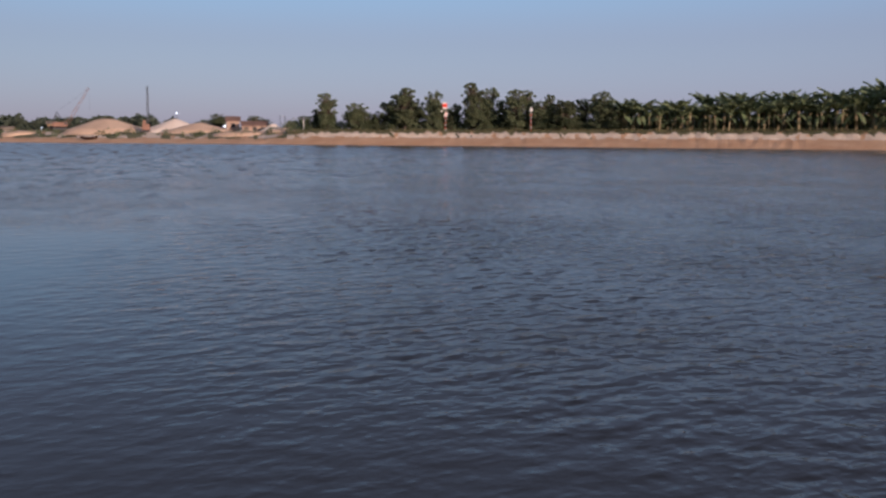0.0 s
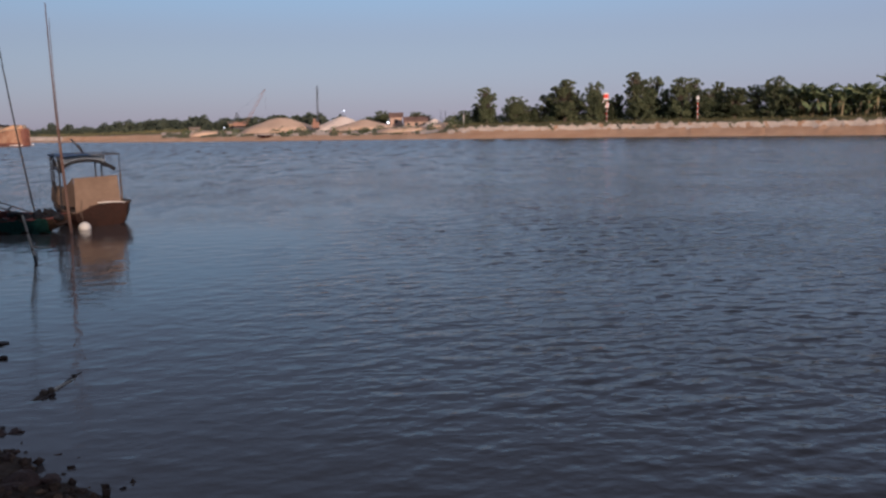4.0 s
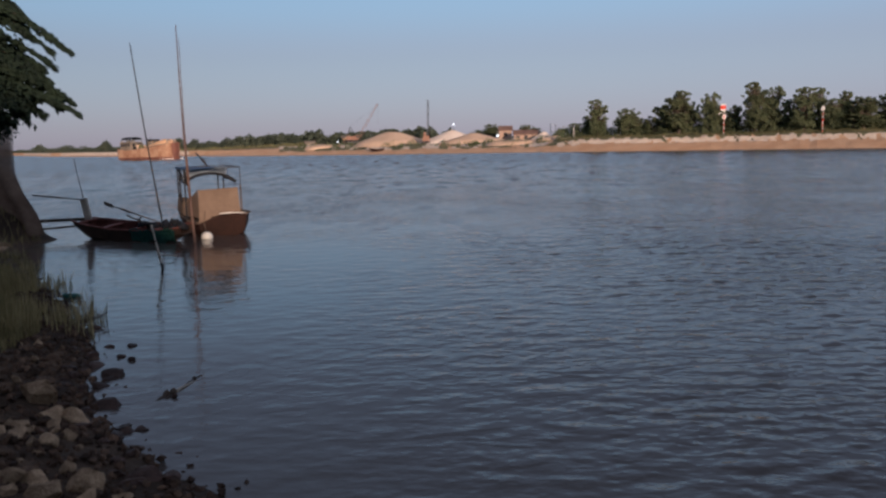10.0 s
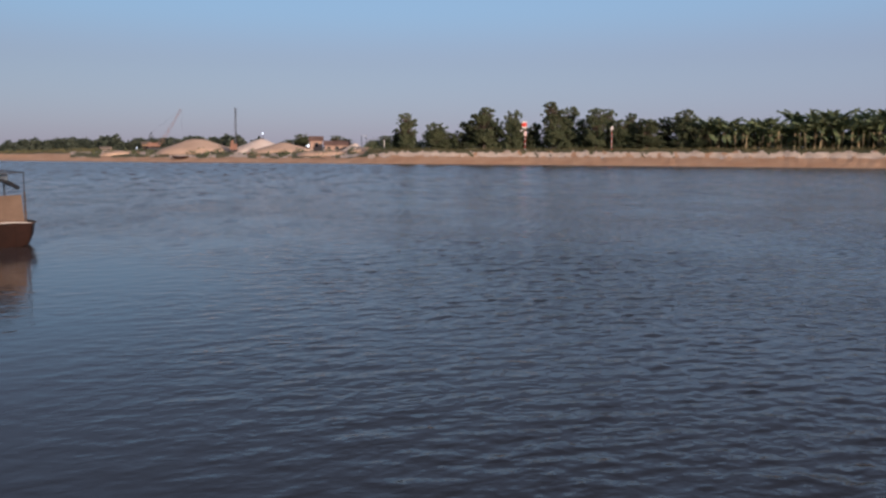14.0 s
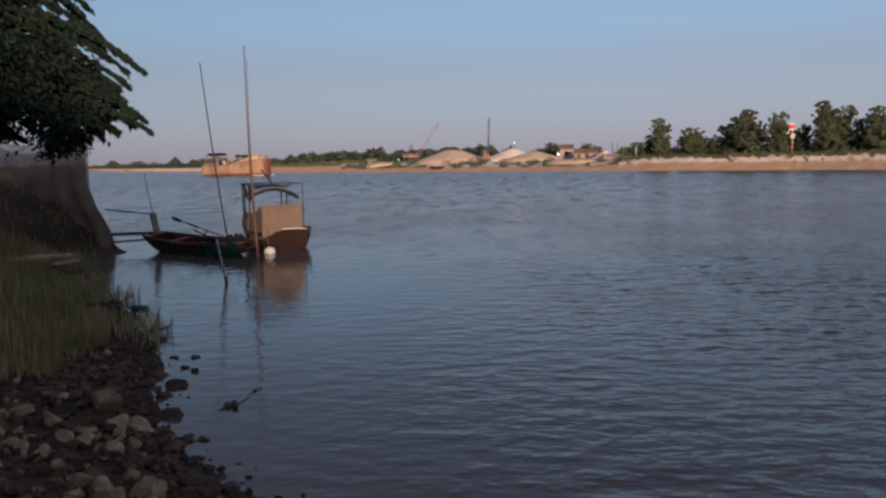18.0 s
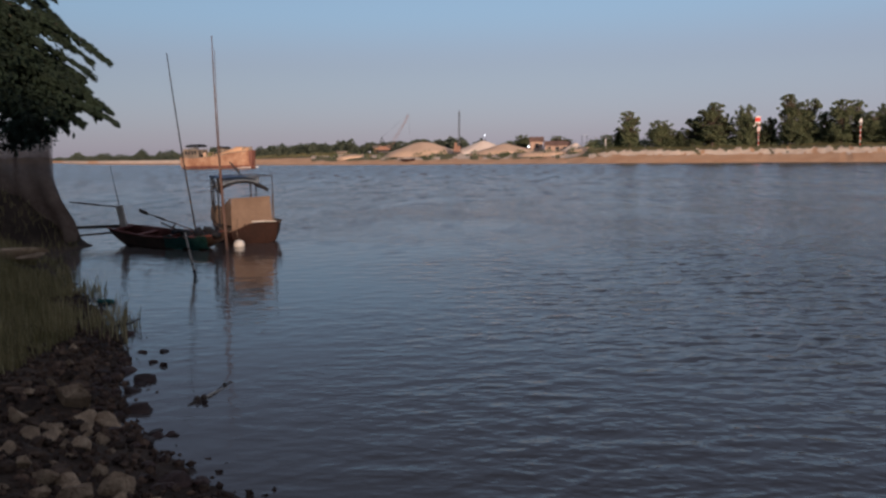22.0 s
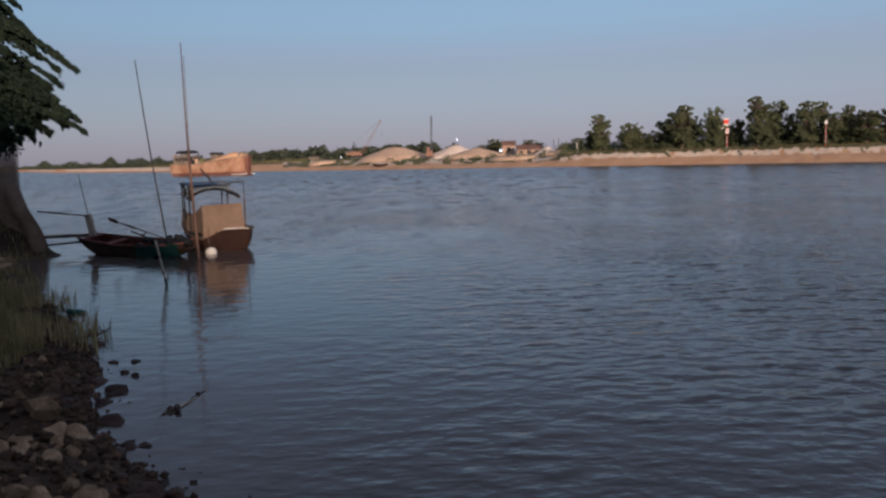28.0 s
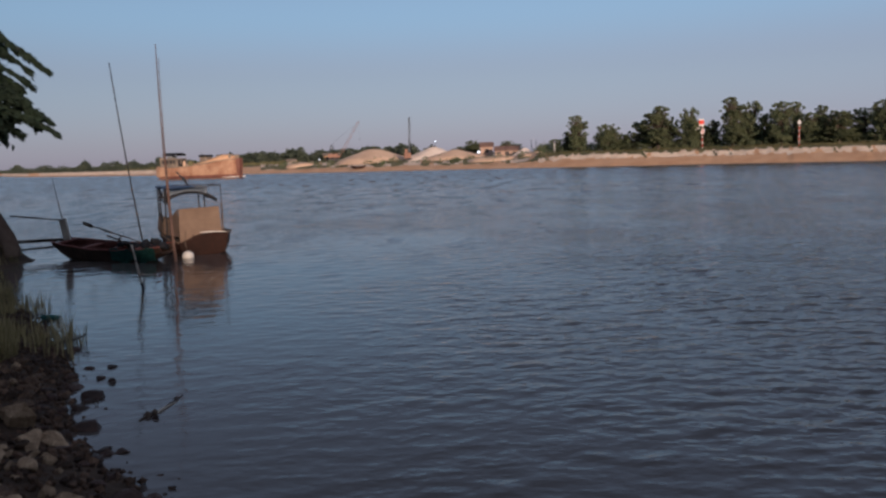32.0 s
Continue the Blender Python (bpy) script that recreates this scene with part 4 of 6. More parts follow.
def banana_meshes(seed):
    """A leaning pseudostem with tall torn leaves that rise, arch over and hang."""
    rnd = random.Random(seed)
    bm = bmesh.new()
    tube(bm, [(0, 0, -0.2), (0.03, 0, 1.0), (rnd.uniform(-0.15, 0.15), 0, 2.2)], [0.16, 0.12, 0.07], 7)
    stem = finish("pseudostem", bm, BANANA_STEM, True)
    leaves = []
    for i in range(11):
        a = i * 2.4 + rnd.uniform(-0.4, 0.4)
        low = i >= 9
        up = rnd.uniform(-0.2, 0.4) if low else rnd.choice((rnd.uniform(0.85, 1.2), rnd.uniform(1.25, 1.55)))
        ln = rnd.uniform(0.9, 1.3) if low else rnd.uniform(1.5, 2.3)
        bend = rnd.uniform(0.5, 0.9) if low else rnd.uniform(0.18, 0.5) * (1.3 if up < 1 else 1.0)
        bm = bmesh.new()
        secs = []
        for s in range(8):
            v = s / 7
            out = ln * v * math.cos(up * (1 - 0.7 * v))
            z = (1.7 if low else 2.05) + ln * v * math.sin(up) - bend * v * v * ln
            w = 0.25 * math.sin(math.pi * (0.08 + 0.90 * v)) ** 0.7 * rnd.uniform(0.65, 1.1)
            c, sn = math.cos(a), math.sin(a)
            rag = rnd.uniform(-0.12, 0.12)
            secs.append([(out * c - w * sn, out * sn + w * c, z - 0.10 + rag), (out * c, out * sn, z), (out * c + w * sn, out * sn - w * c, z - 0.10 - rag)])
        loft(bm, secs, cap=False)
        leaves.append(finish("leaf", bm, BANANA_LEAF, True))
    return stem, leaves


BANANA_KINDS = [banana_meshes(40 + i) for i in range(6)]
rnd = random.Random(21)
proto = []
for stem, leaves in BANANA_KINDS:
    ob = thing("banana_plant", pose(0, 0, 0), "tall banana plant with ragged green leaves", "banana plant", "banana grove on the far bank")
    part("pseudostem", stem, None, ob)
    for me in leaves:
        part("leaf", me, None, ob)
    proto.append(ob)
spots = []
for az in np.arange(31.4, 50.5, 0.36):
    spots.append((az + rnd.uniform(-0.12, 0.12), rnd.uniform(11.5, 14.5)))
for az in np.arange(32.0, 50.5, 0.5):
    spots.append((az + rnd.uniform(-0.2, 0.2), rnd.uniform(16, 22)))
for az in np.arange(31.8, 50.5, 0.55):
    spots.append((az + rnd.uniform(-0.2, 0.2), rnd.uniform(13, 18)))
for i, (az, back) in enumerate(spots):
    x, y = far(az, back)
    m = pose(x, y, far_height(az, back) - 0.05, rnd.uniform(-4, 4), rnd.uniform(-4, 4), rnd.uniform(0, 360))
    s = rnd.choice((rnd.uniform(1.1, 1.5), rnd.uniform(1.4, 2.05))) * table(az, [(31, 0.98), (40, 1.05), (46, 1.2), (50, 1.45)])
    ob = proto[i % 6]
    if i < 6:
        ob.matrix_world = m
    else:
        ob = copy_thing(proto[i % 6], m)
    ob.scale = (s, s, s)


# ---- the landing across the river ----
def far_thing(name, az, back, label, category, turn=0.0, group="", kind=""):
    """A thing on the far bank; its local x runs across the view, its local y away from it."""
    x, y = far(az, back)
    return thing(name, pose(x, y, far_height(az, back), 0, 0, -az + turn), label, category, group, kind)


def sand_heap(az, back, width, height, mat, label, seed, flat=0.1, ridge=0.0):
    x, y = far(az, back)
    bm = bmesh.new()
    rings = []
    n = 36
    for i in range(9):
        u = i / 8
        ring = []
        for k in range(n):
            a = k * math.tau / n
            r = width / 2 * u * (1 + 0.10 * noise.noise((math.cos(a) * 1.4 + seed, math.sin(a) * 1.4, 0)))
            h = height * (1 - max(0, (u - flat) / (1 - flat)) ** 0.92)
            px, py = r * math.cos(a) * (1 + ridge), r * math.sin(a)
            h += 0.12 * noise.noise((px * 0.5 + seed, py * 0.5, 1)) * (1 - u * 0.6)
            ring.append((px, py, h if i < 8 else -0.8))
        rings.append(ring)
    loft(bm, rings[::-1], close=True, cap=False)
    bmesh.ops.remove_doubles(bm, verts=bm.verts[:], dist=0.001)
    ob = new("sand_mound", finish("sand_mound", bm, mat, True))
    ob.matrix_world = pose(x, y, far_height(az, back) - 0.15, 0, 0, -az)
    return tagged(ob, label, "sand heap", "sand heaps at the landing")


sand_heap(-2.99, 26, 23.0, 3.16, TAN_SAND, "broad tan sand heap at the landing", 1, 0.18, 0.0)
sand_heap(1.25, 28, 17.0, 3.25, WHITE_SAND, "pale pink-white sand heap at the landing", 2, 0.06)
sand_heap(2.75, 25, 17.0, 2.15, TAN_SAND, "tan sand heap leaning on a paler one", 3, 0.12, 0.1)
sand_heap(7.65, 24, 7.0, 1.83, WHITE_SAND, "small pale sand heap near the trees", 4, 0.1)
sand_heap(8.74, 20, 9.0, 0.91, TAN_SAND, "low tan sand heap near the trees", 5, 0.3, 0.3)
sand_heap(6.20, 18, 12.0, 0.51, TAN_SAND, "low spread sand heap before the house", 6, 0.3, 0.6)
sand_heap(-7.65, 16, 8.0, 0.7, TAN_SAND, "low tan sand heap by the water", 7, 0.3, 0.5)


def lattice(bm, p0, p1, w0, w1, bays, r=0.05):
    """A square lattice boom between two points."""
    p0, p1 = Vector(p0), Vector(p1)
    q = (p1 - p0).to_track_quat("Z", "Y")
    cor = [(1, 1), (-1, 1), (-1, -1), (1, -1)]
    rings = []
    for i in range(bays + 1):
        t = i / bays
        w = lerp(w0, w1, t)
        rings.append([p0.lerp(p1, t) + q @ Vector((a * w / 2, b * w / 2, 0)) for a, b in cor])
    for k in range(4):
        rod(bm, rings[0][k], rings[-1][k], r * 1.4, n=4)
        for i in range(bays):
            rod(bm, rings[i][k], rings[i + 1][(k + 1) % 4] if i % 2 else rings[i + 1][(k - 1) % 4], r, n=3)
    return bm


def build_crane():
    ob = far_thing("crawler_crane", -5.72, 24, "orange crawler crane with a raised lattice boom", "crane")
    for s in (-1, 1):
        bm = bmesh.new()
        box(bm, (0, s * 1.1, 0.5), (3.8, 0.6, 0.9), bevel=0.25)
        part("track", bm, DARK_STEEL, ob)
    bm = bmesh.new()
    box(bm, (-0.5, 0, 1.6), (2.6, 2.2, 1.1), bevel=0.15)
    part("machinery_house", bm, CRANE_RED, ob, "faded orange machinery house")
    bm = bmesh.new()
    box(bm, (1.2, -0.9, 1.75), (0.9, 0.9, 1.3), bevel=0.1)
    cab = part("operator_cab", bm, CRANE_RED, ob)
    bm = bmesh.new()
    box(bm, (1.25, -1.36, 1.95), (0.6, 0.04, 0.6))
    part("cab_window", bm, DARK_STEEL, cab)
    bm = bmesh.new()
    lattice(bm, (1.6, 0, 1.6), (7.35, 0, 11.12), 0.8, 0.45, 16, 0.024)
    part("boom", bm, CRANE_RED, ob, "faded red lattice boom")
    bm = bmesh.new()
    rod(bm, (-1.6, 0, 2.6), (-0.6, 0, 4.8), 0.10, n=5)
    rod(bm, (0.4, 0, 2.6), (-0.6, 0, 4.8), 0.10, n=5)
    part("gantry", bm, DARK_STEEL, ob)
    bm = bmesh.new()
    rod(bm, (-0.6, 0, 4.8), (7.35, 0, 11.12), 0.02, n=3)
    rod(bm, (7.35, 0, 11.12), (7.35, 0, 5.5), 0.02, n=3)
    part("cables", bm, DARK_STEEL, ob)
    return ob


build_crane()


def build_mast():
    ob = far_thing("drill_mast", -0.49, 20, "tall thin steel mast on an orange machine", "mast")
    bm = bmesh.new()
    box(bm, (-0.4, 0, 1.2), (1.8, 1.8, 1.5), bevel=0.15)
    part("machine_body", bm, CRANE_RED, ob, "faded orange machine body")
    bm = bmesh.new()
    box(bm, (0, 0, 0.25), (3.4, 2.4, 0.5), bevel=0.1)
    part("skid", bm, DARK_STEEL, ob)
    bm = bmesh.new()
    lattice(bm, (0.1, 0, 0.4), (0.35, 0, 11.17), 0.5, 0.4, 16, 0.03)
    rod(bm, (0.1, 0, 0.4), (0.35, 0, 11.02), 0.09, n=6)
    part("mast", bm, STEEL, ob)
    bm = bmesh.new()
    box(bm, (-0.7, -0.7, 2.4), (0.7, 0.6, 0.9), bevel=0.1)
    part("cab", bm, CRANE_RED, ob)
    return ob


build_mast()


def build_house(az, back, w, h, d, wall, roof, label, turn=0.0, openings=2):
    ob = far_thing("house", az, back, label, "house", turn)
    bm = bmesh.new()
    box(bm, (0, 0, h / 2 - 0.3), (w, d, h + 0.6))
    part("wall", bm, wall, ob)
    bm = bmesh.new()
    loft(bm, [[(-w / 2 - 0.3, -d / 2 - 0.4, h), (-w / 2 - 0.3, 0, h + d * 0.28), (-w / 2 - 0.3, d / 2 + 0.4, h), (-w / 2 - 0.3, d / 2 + 0.4, h + 0.12), (-w / 2 - 0.3, 0, h + d * 0.28 + 0.14), (-w / 2 - 0.3, -d / 2 - 0.4, h + 0.12)], [(w / 2 + 0.3, -d / 2 - 0.4, h), (w / 2 + 0.3, 0, h + d * 0.28), (w / 2 + 0.3, d / 2 + 0.4, h), (w / 2 + 0.3, d / 2 + 0.4, h + 0.12), (w / 2 + 0.3, 0, h + d * 0.28 + 0.14), (w / 2 + 0.3, -d / 2 - 0.4, h + 0.12)]], close=True)
    part("roof", bm, roof, ob)
    for k in range(openings):
        x = w * ((k + 0.5) / openings - 0.5)
        bm = bmesh.new()
        door = k % 2 == 1
        box(bm, (x, -d / 2 - 0.02, h * 0.45 if door else h * 0.58), (0.9, 0.08, h * 0.8 if door else h * 0.4))
        part("door" if door else "window", bm, DARK_STEEL, ob)
    return ob


build_house(4.98, 34, 3.2, 2.40, 4.0, BRICK_RED, ROOF_RED, "narrow two-storey brick house at the landing", 0, 1)
build_house(6.40, 30, 6.0, 1.21, 4.0, BRICK_RED, ROOF_RED, "long low brick shed with a clay roof", 0, 3)
build_house(-6.19, 30, 2.2, 1.7, 2.4, PALE_STONE, BARGE_GREY, "small pale hut beside the crane", 0, 1)
build_house(-8.70, 24, 2.6, 0.6, 1.6, BARGE_GREY, BARGE_GREY, "low grey shed by the water", 4, 2)


def lamp_post(az, back, height, size, label):
    ob = far_thing("work_lamp", az, back, label, "lamp")
    bm = bmesh.new()
    rod(bm, (0, 0, -0.3), (0, 0, height), 0.06, 0.04, 6)
    part("post", bm, STEEL, ob)
    bm = bmesh.new()
    bmesh.ops.create_icosphere(bm, subdivisions=2, radius=size)
    bmesh.ops.translate(bm, vec=(0, -0.1, height), verts=bm.verts)
    part("lit_bulb", bm, LAMP, ob, "glowing white lamp", True)
    return ob


lamp_post(4.42, 24, 1.24, 0.27, "bright white work lamp on a post by the brick house")
lamp_post(1.37, 33, 4.46, 0.18, "white work lamp on a tall post behind the sand")
lamp_post(-6.77, 22, 0.98, 0.16, "small white lamp near the crane")


def beached_boat():
    ob = far_thing("beached_boat", -4.08, 4, "small dark boat drawn up on the sand", "boat")
    bm = bmesh.new()
    secs = []
    for x, w, top, keel in ((-1.9, 0.15, 0.9, 0.55), (-1.2, 0.5, 0.75, 0.1), (0, 0.65, 0.65, 0), (1.2, 0.5, 0.75, 0.1), (1.9, 0.15, 0.9, 0.55)):
        secs.append([(x, -w, top), (x, -w * 0.8, keel), (x, w * 0.8, keel), (x, w, top), (x, w * 0.85, top), (x, w * 0.6, keel + 0.1), (x, -w * 0.6, keel + 0.1), (x, -w * 0.85, top)])
    loft(bm, secs, close=True)
    part("hull", bm, HULL_BROWN, ob)
    for x in (-0.8, 0.6):
        bm = bmesh.new()
        box(bm, (x, 0, 0.6), (0.2, 1.1, 0.05))
        part("thwart", bm, DARK_WOOD, ob)


beached_boat()


# ---- channel marks ----
def banded_pole(ob, height, bands, r, m1, m2):
    for i in range(bands):
        bm = bmesh.new()
        rod(bm, (0, 0, height * i / bands - (0.4 if i == 0 else 0)), (0, 0, height * (i + 1) / bands), r, n=8)
        part("band", bm, m1 if i % 2 else m2, ob)


def build_marks():
    back = 10.5
    ob = far_thing("channel_sign", 19.58, back, "red and white channel sign on a banded pole", "sign")
    top = 5.88
    banded_pole(ob, top - 1.2, 9, 0.07, SIGN_RED, WHITE)
    for dz, h, m in ((-0.12, 0.24, WHITE), (-0.62, 0.76, SIGN_RED), (-1.14, 0.28, WHITE)):
        bm = bmesh.new()
        box(bm, (-0.15, -0.12, top + dz), (0.95, 0.06, h - 0.008))
        part("board_strip", bm, m, ob)
    bm = bmesh.new()
    box(bm, (0.05, -0.12, top - 2.45), (0.62, 0.06, 0.85), rot=Euler((0, radians(12), 0)).to_matrix())
    part("lower_board", bm, WHITE, ob)
    bm = bmesh.new()
    box(bm, (0.05, -0.16, top - 2.45), (0.22, 0.05, 0.4), rot=Euler((0, radians(12), 0)).to_matrix())
    part("lower_board_mark", bm, SIGN_RED, ob)
    bm = bmesh.new()
    box(bm, (-0.75, -0.1, top - 1.75), (0.75, 0.05, 0.16), rot=Euler((0, radians(-40), 0)).to_matrix())
    part("strut", bm, WHITE, ob)
    ob = far_thing("channel_post", 25.53, 10.0, "slim red and white banded channel post", "post")
    top = 4.40
    banded_pole(ob, top, 9, 0.065, WHITE, SIGN_RED)
    bm = bmesh.new()
    loft(bm, [[(-0.36, -0.36, top - 0.4), (0.36, -0.36, top - 0.4), (0.36, 0.36, top - 0.4), (-0.36, 0.36, top - 0.4)], [(-0.08, -0.08, top + 0.3), (0.08, -0.08, top + 0.3), (0.08, 0.08, top + 0.3), (-0.08, 0.08, top + 0.3)]], close=True)
    part("topmark", bm, WHITE, ob)
    ob = far_thing("white_marker", 9.71, 14.0, "small white marker post near the sand", "post")
    bm = bmesh.new()
    rod(bm, (0, 0, -0.3), (0, 0, 2.39), 0.09, n=8)
    part("post", bm, WHITE, ob)
    ob = far_thing("water_tank", 8.28, 34, "small white water tank on a stand", "tank")
    bm = bmesh.new()
    rod(bm, (0, 0, 3.6), (0, 0, 3.57), 0.8, n=12)
    part("tank", bm, WHITE, ob)
    for x, y in ((-0.6, -0.6), (0.6, -0.6), (0.6, 0.6), (-0.6, 0.6)):
        bm = bmesh.new()
        rod(bm, (x, y, -0.2), (x, y, 3.6), 0.07, n=5)
        part("leg", bm, STEEL, ob)


build_marks()


# ---- scrub and far woods ----
def scrub(name, spots, label, category, size, mat=FAR_LEAF, seed=3, per=40, spread=1.0):
    rnd = random.Random(seed)
    v, f = leaf_cloud(spots, per, spread, size, rnd, 0.0, 0.9)
    ob = new(name, raw(name, v, f, mat))
    return tagged(ob, label, category, kind="stuff")


rnd = random.Random(31)
spots = []
for az in np.arange(8.6, 52, 0.10):
    for back, hh in ((rnd.uniform(13.5, 17), 1.7), (rnd.uniform(18, 24), 2.6)):
        if az > 31.2 and hh == 1.7:
            hh = 0.9
        x, y = far(az, back)
        h = hh * rnd.uniform(0.4, 1.0)
        spots.append(((x, y, far_height(az, back) + h * 0.45), h * 0.8))
scrub("undergrowth", spots, "dense olive undergrowth along the far bank", "undergrowth", 0.22, per=26)
spots = []
for az in np.arange(8.6, 52, 0.03):
    back = rnd.uniform(8.2, 13)
    x, y = far(az, back)
    h = rnd.uniform(0.22, 0.55)
    spots.append(((x, y, far_height(az, back) + h * 0.35), h))
scrub("crest_grass", spots, "rough olive grass along the top of the sand bank", "grass", 0.11, FAR_GRASS, 8, 60)
spots = []
for i in range(90):
    az = rnd.uniform(-9.5, 9.0)
    back = rnd.choice((rnd.uniform(9, 14), rnd.uniform(13, 20), rnd.uniform(14, 22)))
    if noise.noise((az * 0.8, 2, 2)) > -0.12:
        x, y = far(az, back)
        h = rnd.uniform(0.5, 1.4)
        spots.append(((x, y, far_height(az, back) + h * 0.2), h))
scrub("landing_scrub", spots, "low green scrub over the sandy landing", "scrub", 0.25, per=36, seed=5)
spots = []
for az in np.arange(-19.5, -8.2, 0.025):
    back = rnd.uniform(15, 36)
    if noise.noise((az * 0.9, back * 0.08, 4)) > -0.25 - 0.4 * min(1.0, (back - 15) / 12):
        x, y = far(az, back)
        h = rnd.uniform(0.35, 0.9)
        spots.append(((x, y, far_height(az, back) + h * 0.3), h))
scrub("meadow", spots, "rough olive grass and low scrub before the far trees", "grass", 0.22, FAR_GRASS, 9, 30)
spots = []
for az in np.arange(-40, 1.5, 0.10):
    reach = far_reach(az)
    for lane in range(3):
        back = 40 + lane * 26 + rnd.uniform(-8, 8)
        x, y = far(az, back)
        top = table(az, [(-40, 5.5), (-30, 6.0), (-24, 5.6), (-19, 5.3), (-13, 5.6), (-8, 4.4), (-4, 4.2), (1.5, 4.0)])
        clump = max(0.0, noise.noise((az * 1.3, lane * 0.6, 7)) + 0.12 + 0.35 * min(1.0, max(0.0, (az + 15) / 4)))
        h = 0.84 * top * (0.34 + 1.05 * clump + rnd.uniform(-0.06, 0.10))
        for k in range(3):
            spots.append(((x, y, far_height(az, back) + h * (0.2 + 0.3 * k)), max(0.7, h * (0.30 - 0.04 * k))))
scrub("far_woods", spots, "far dark line of trees along the river", "woods", 0.55, FAR_WOOD, per=16, seed=6)


# ---- sand barge under way ----
def build_barge():
    ob = thing("sand_barge", pose(-70, 205, 0), "rust-orange motor sand barge under way", "barge")
    bm = bmesh.new()
    secs = []
    for x, w, top, keel in ((-12.0, 1.3, 2.35, 1.1), (-11.4, 1.9, 2.3, 0.5), (-10.0, 2.4, 2.2, -0.3), (-7, 2.6, 2.15, -0.8), (-2, 2.6, 2.25, -0.8), (3, 2.6, 2.65, -0.8), (7.5, 2.5, 3.1, -0.7), (10.0, 2.0, 3.3, -0.4), (11.7, 1.3, 3.4, 0.2)):
        secs.append([(x, -w, top), (x, -w * 1.03, top * 0.6), (x, -w * 0.97, 0.3), (x, -w * 0.84, keel), (x, w * 0.84, keel), (x, w * 0.97, 0.3), (x, w * 1.03, top * 0.6), (x, w, top)])
    loft(bm, secs, close=True)
    part("hull", bm, BARGE_PAINT, ob, "blotchy rust-orange hull")
    # bow face darker than the sides: its shade is put into the colour
    bm = bmesh.new()
    loft(bm, [[(11.62, -1.3, 3.38), (11.62, -1.33, 2.0), (11.62, -1.2, 0.0), (11.62, 1.2, 0.0), (11.62, 1.33, 2.0), (11.62, 1.3, 3.38)], [(12.3, -0.7, 3.45), (12.25, -0.75, 2.0), (11.9, -0.6, 0.0), (11.9, 0.6, 0.0), (12.25, 0.75, 2.0), (12.3, 0.7, 3.45)]], close=True)
    part("bow_plate", bm, RED_AND_BOW_SHADE, ob, "dull red bow plate, darkened in place of shade")
    for s in (-1, 1):
        bm = bmesh.new()
        tube(bm, [(-11.4, s * 1.94, 2.25), (-7, s * 2.66, 2.1), (-2, s * 2.66, 2.2), (3, s * 2.66, 2.6), (7.5, s * 2.56, 3.05), (10.0, s * 2.06, 3.25), (11.7, s * 1.36, 3.35)], [0.10] * 7, 6)
        part("rubbing_rail", bm, BARGE_GREY, ob)
        bm = bmesh.new()
        tube(bm, [(-10, s * 2.36, 0.25), (-7, s * 2.56, 0.25), (3, s * 2.58, 0.25), (7.5, s * 2.46, 0.28), (10.0, s * 1.96, 0.3), (11.7, s * 1.26, 0.35)], [0.16, 0.26, 0.30, 0.30, 0.26, 0.2], 6)
        part("boot_strake", bm, RED_AND_BOW_SHADE, ob, "red strake at the waterline")
    bm = bmesh.new()
    secs = []
    for x, h in ((-3.5, 0.1), (-1, 0.45), (2, 0.65), (5, 1.0), (7.6, 1.25), (9.6, 1.1), (10.8, 0.3)):
        secs.append([(x, (2.3 if x < 7 else 2.3 - 0.28 * (x - 7)) * math.cos(math.pi * k / 8), 2.15 + 0.1 * max(0, x) + h * math.sin(math.pi * k / 8) ** 0.7 + 0.08 * math.sin(x * 2 + k)) for k in range(9)])
    loft(bm, secs)
    part("sand_cargo", bm, SAND, ob, "heaped damp sand cargo", True)
    bm = bmesh.new()
    box(bm, (-7.4, 0, 2.95), (4.6, 4.2, 1.7), bevel=0.12)
    house = part("deckhouse", bm, BARGE_GREY, ob, "weathered grey-brown deckhouse")
    for x in (-9.0, -7.9, -6.8, -5.8):
        for s in (-1, 1):
            bm = bmesh.new()
            box(bm, (x, s * 2.11, 3.15), (0.7, 0.06, 0.75))
            part("window", bm, DARK_STEEL, house)
    for y in (-1.0, 0.4, 1.3):
        bm = bmesh.new()
        box(bm, (-5.09, y, 3.15), (0.06, 0.75, 0.8))
        part("window", bm, DARK_STEEL, house)
    bm = bmesh.new()
    secs = []
    for x in (-9.3, -9.1, -5.3, -5.1):
        k0 = 0.85 if x in (-9.3, -5.1) else 1.0
        top = [(x, 1.9 * math.sin(math.pi * (k / 10 - 0.5)), 4.42 + 0.42 * k0 * math.cos(math.pi * (k / 10 - 0.5))) for k in range(11)]
        secs.append(top + [(p[0], p[1] * 0.96, p[2] - 0.16) for p in top[::-1]])
    loft(bm, secs, close=True)
    part("roof", bm, DARK_TARP, ob, "dark arched awning on posts")
    bm = bmesh.new()
    box(bm, (-8.2, 0.3, 3.95), (1.5, 1.8, 0.5), bevel=0.06)
    part("wheelhouse", bm, CABIN_BLUE, ob)
    for x in (-9.3, -5.1):
        for s in (-1, 1):
            bm = bmesh.new()
            rod(bm, (x, s * 1.75, 3.6), (x, s * 1.75, 4.45), 0.06, n=5)
            part("awning_post", bm, STEEL, ob)
    bm = bmesh.new()
    box(bm, (2.2, 0, 3.4), (2.0, 2.6, 0.9), bevel=0.15)
    part("winch_house", bm, BARGE_GREY, ob)
    bm = bmesh.new()
    box(bm, (2.2, 0, 4.05), (2.4, 2.8, 0.4), bevel=0.12)
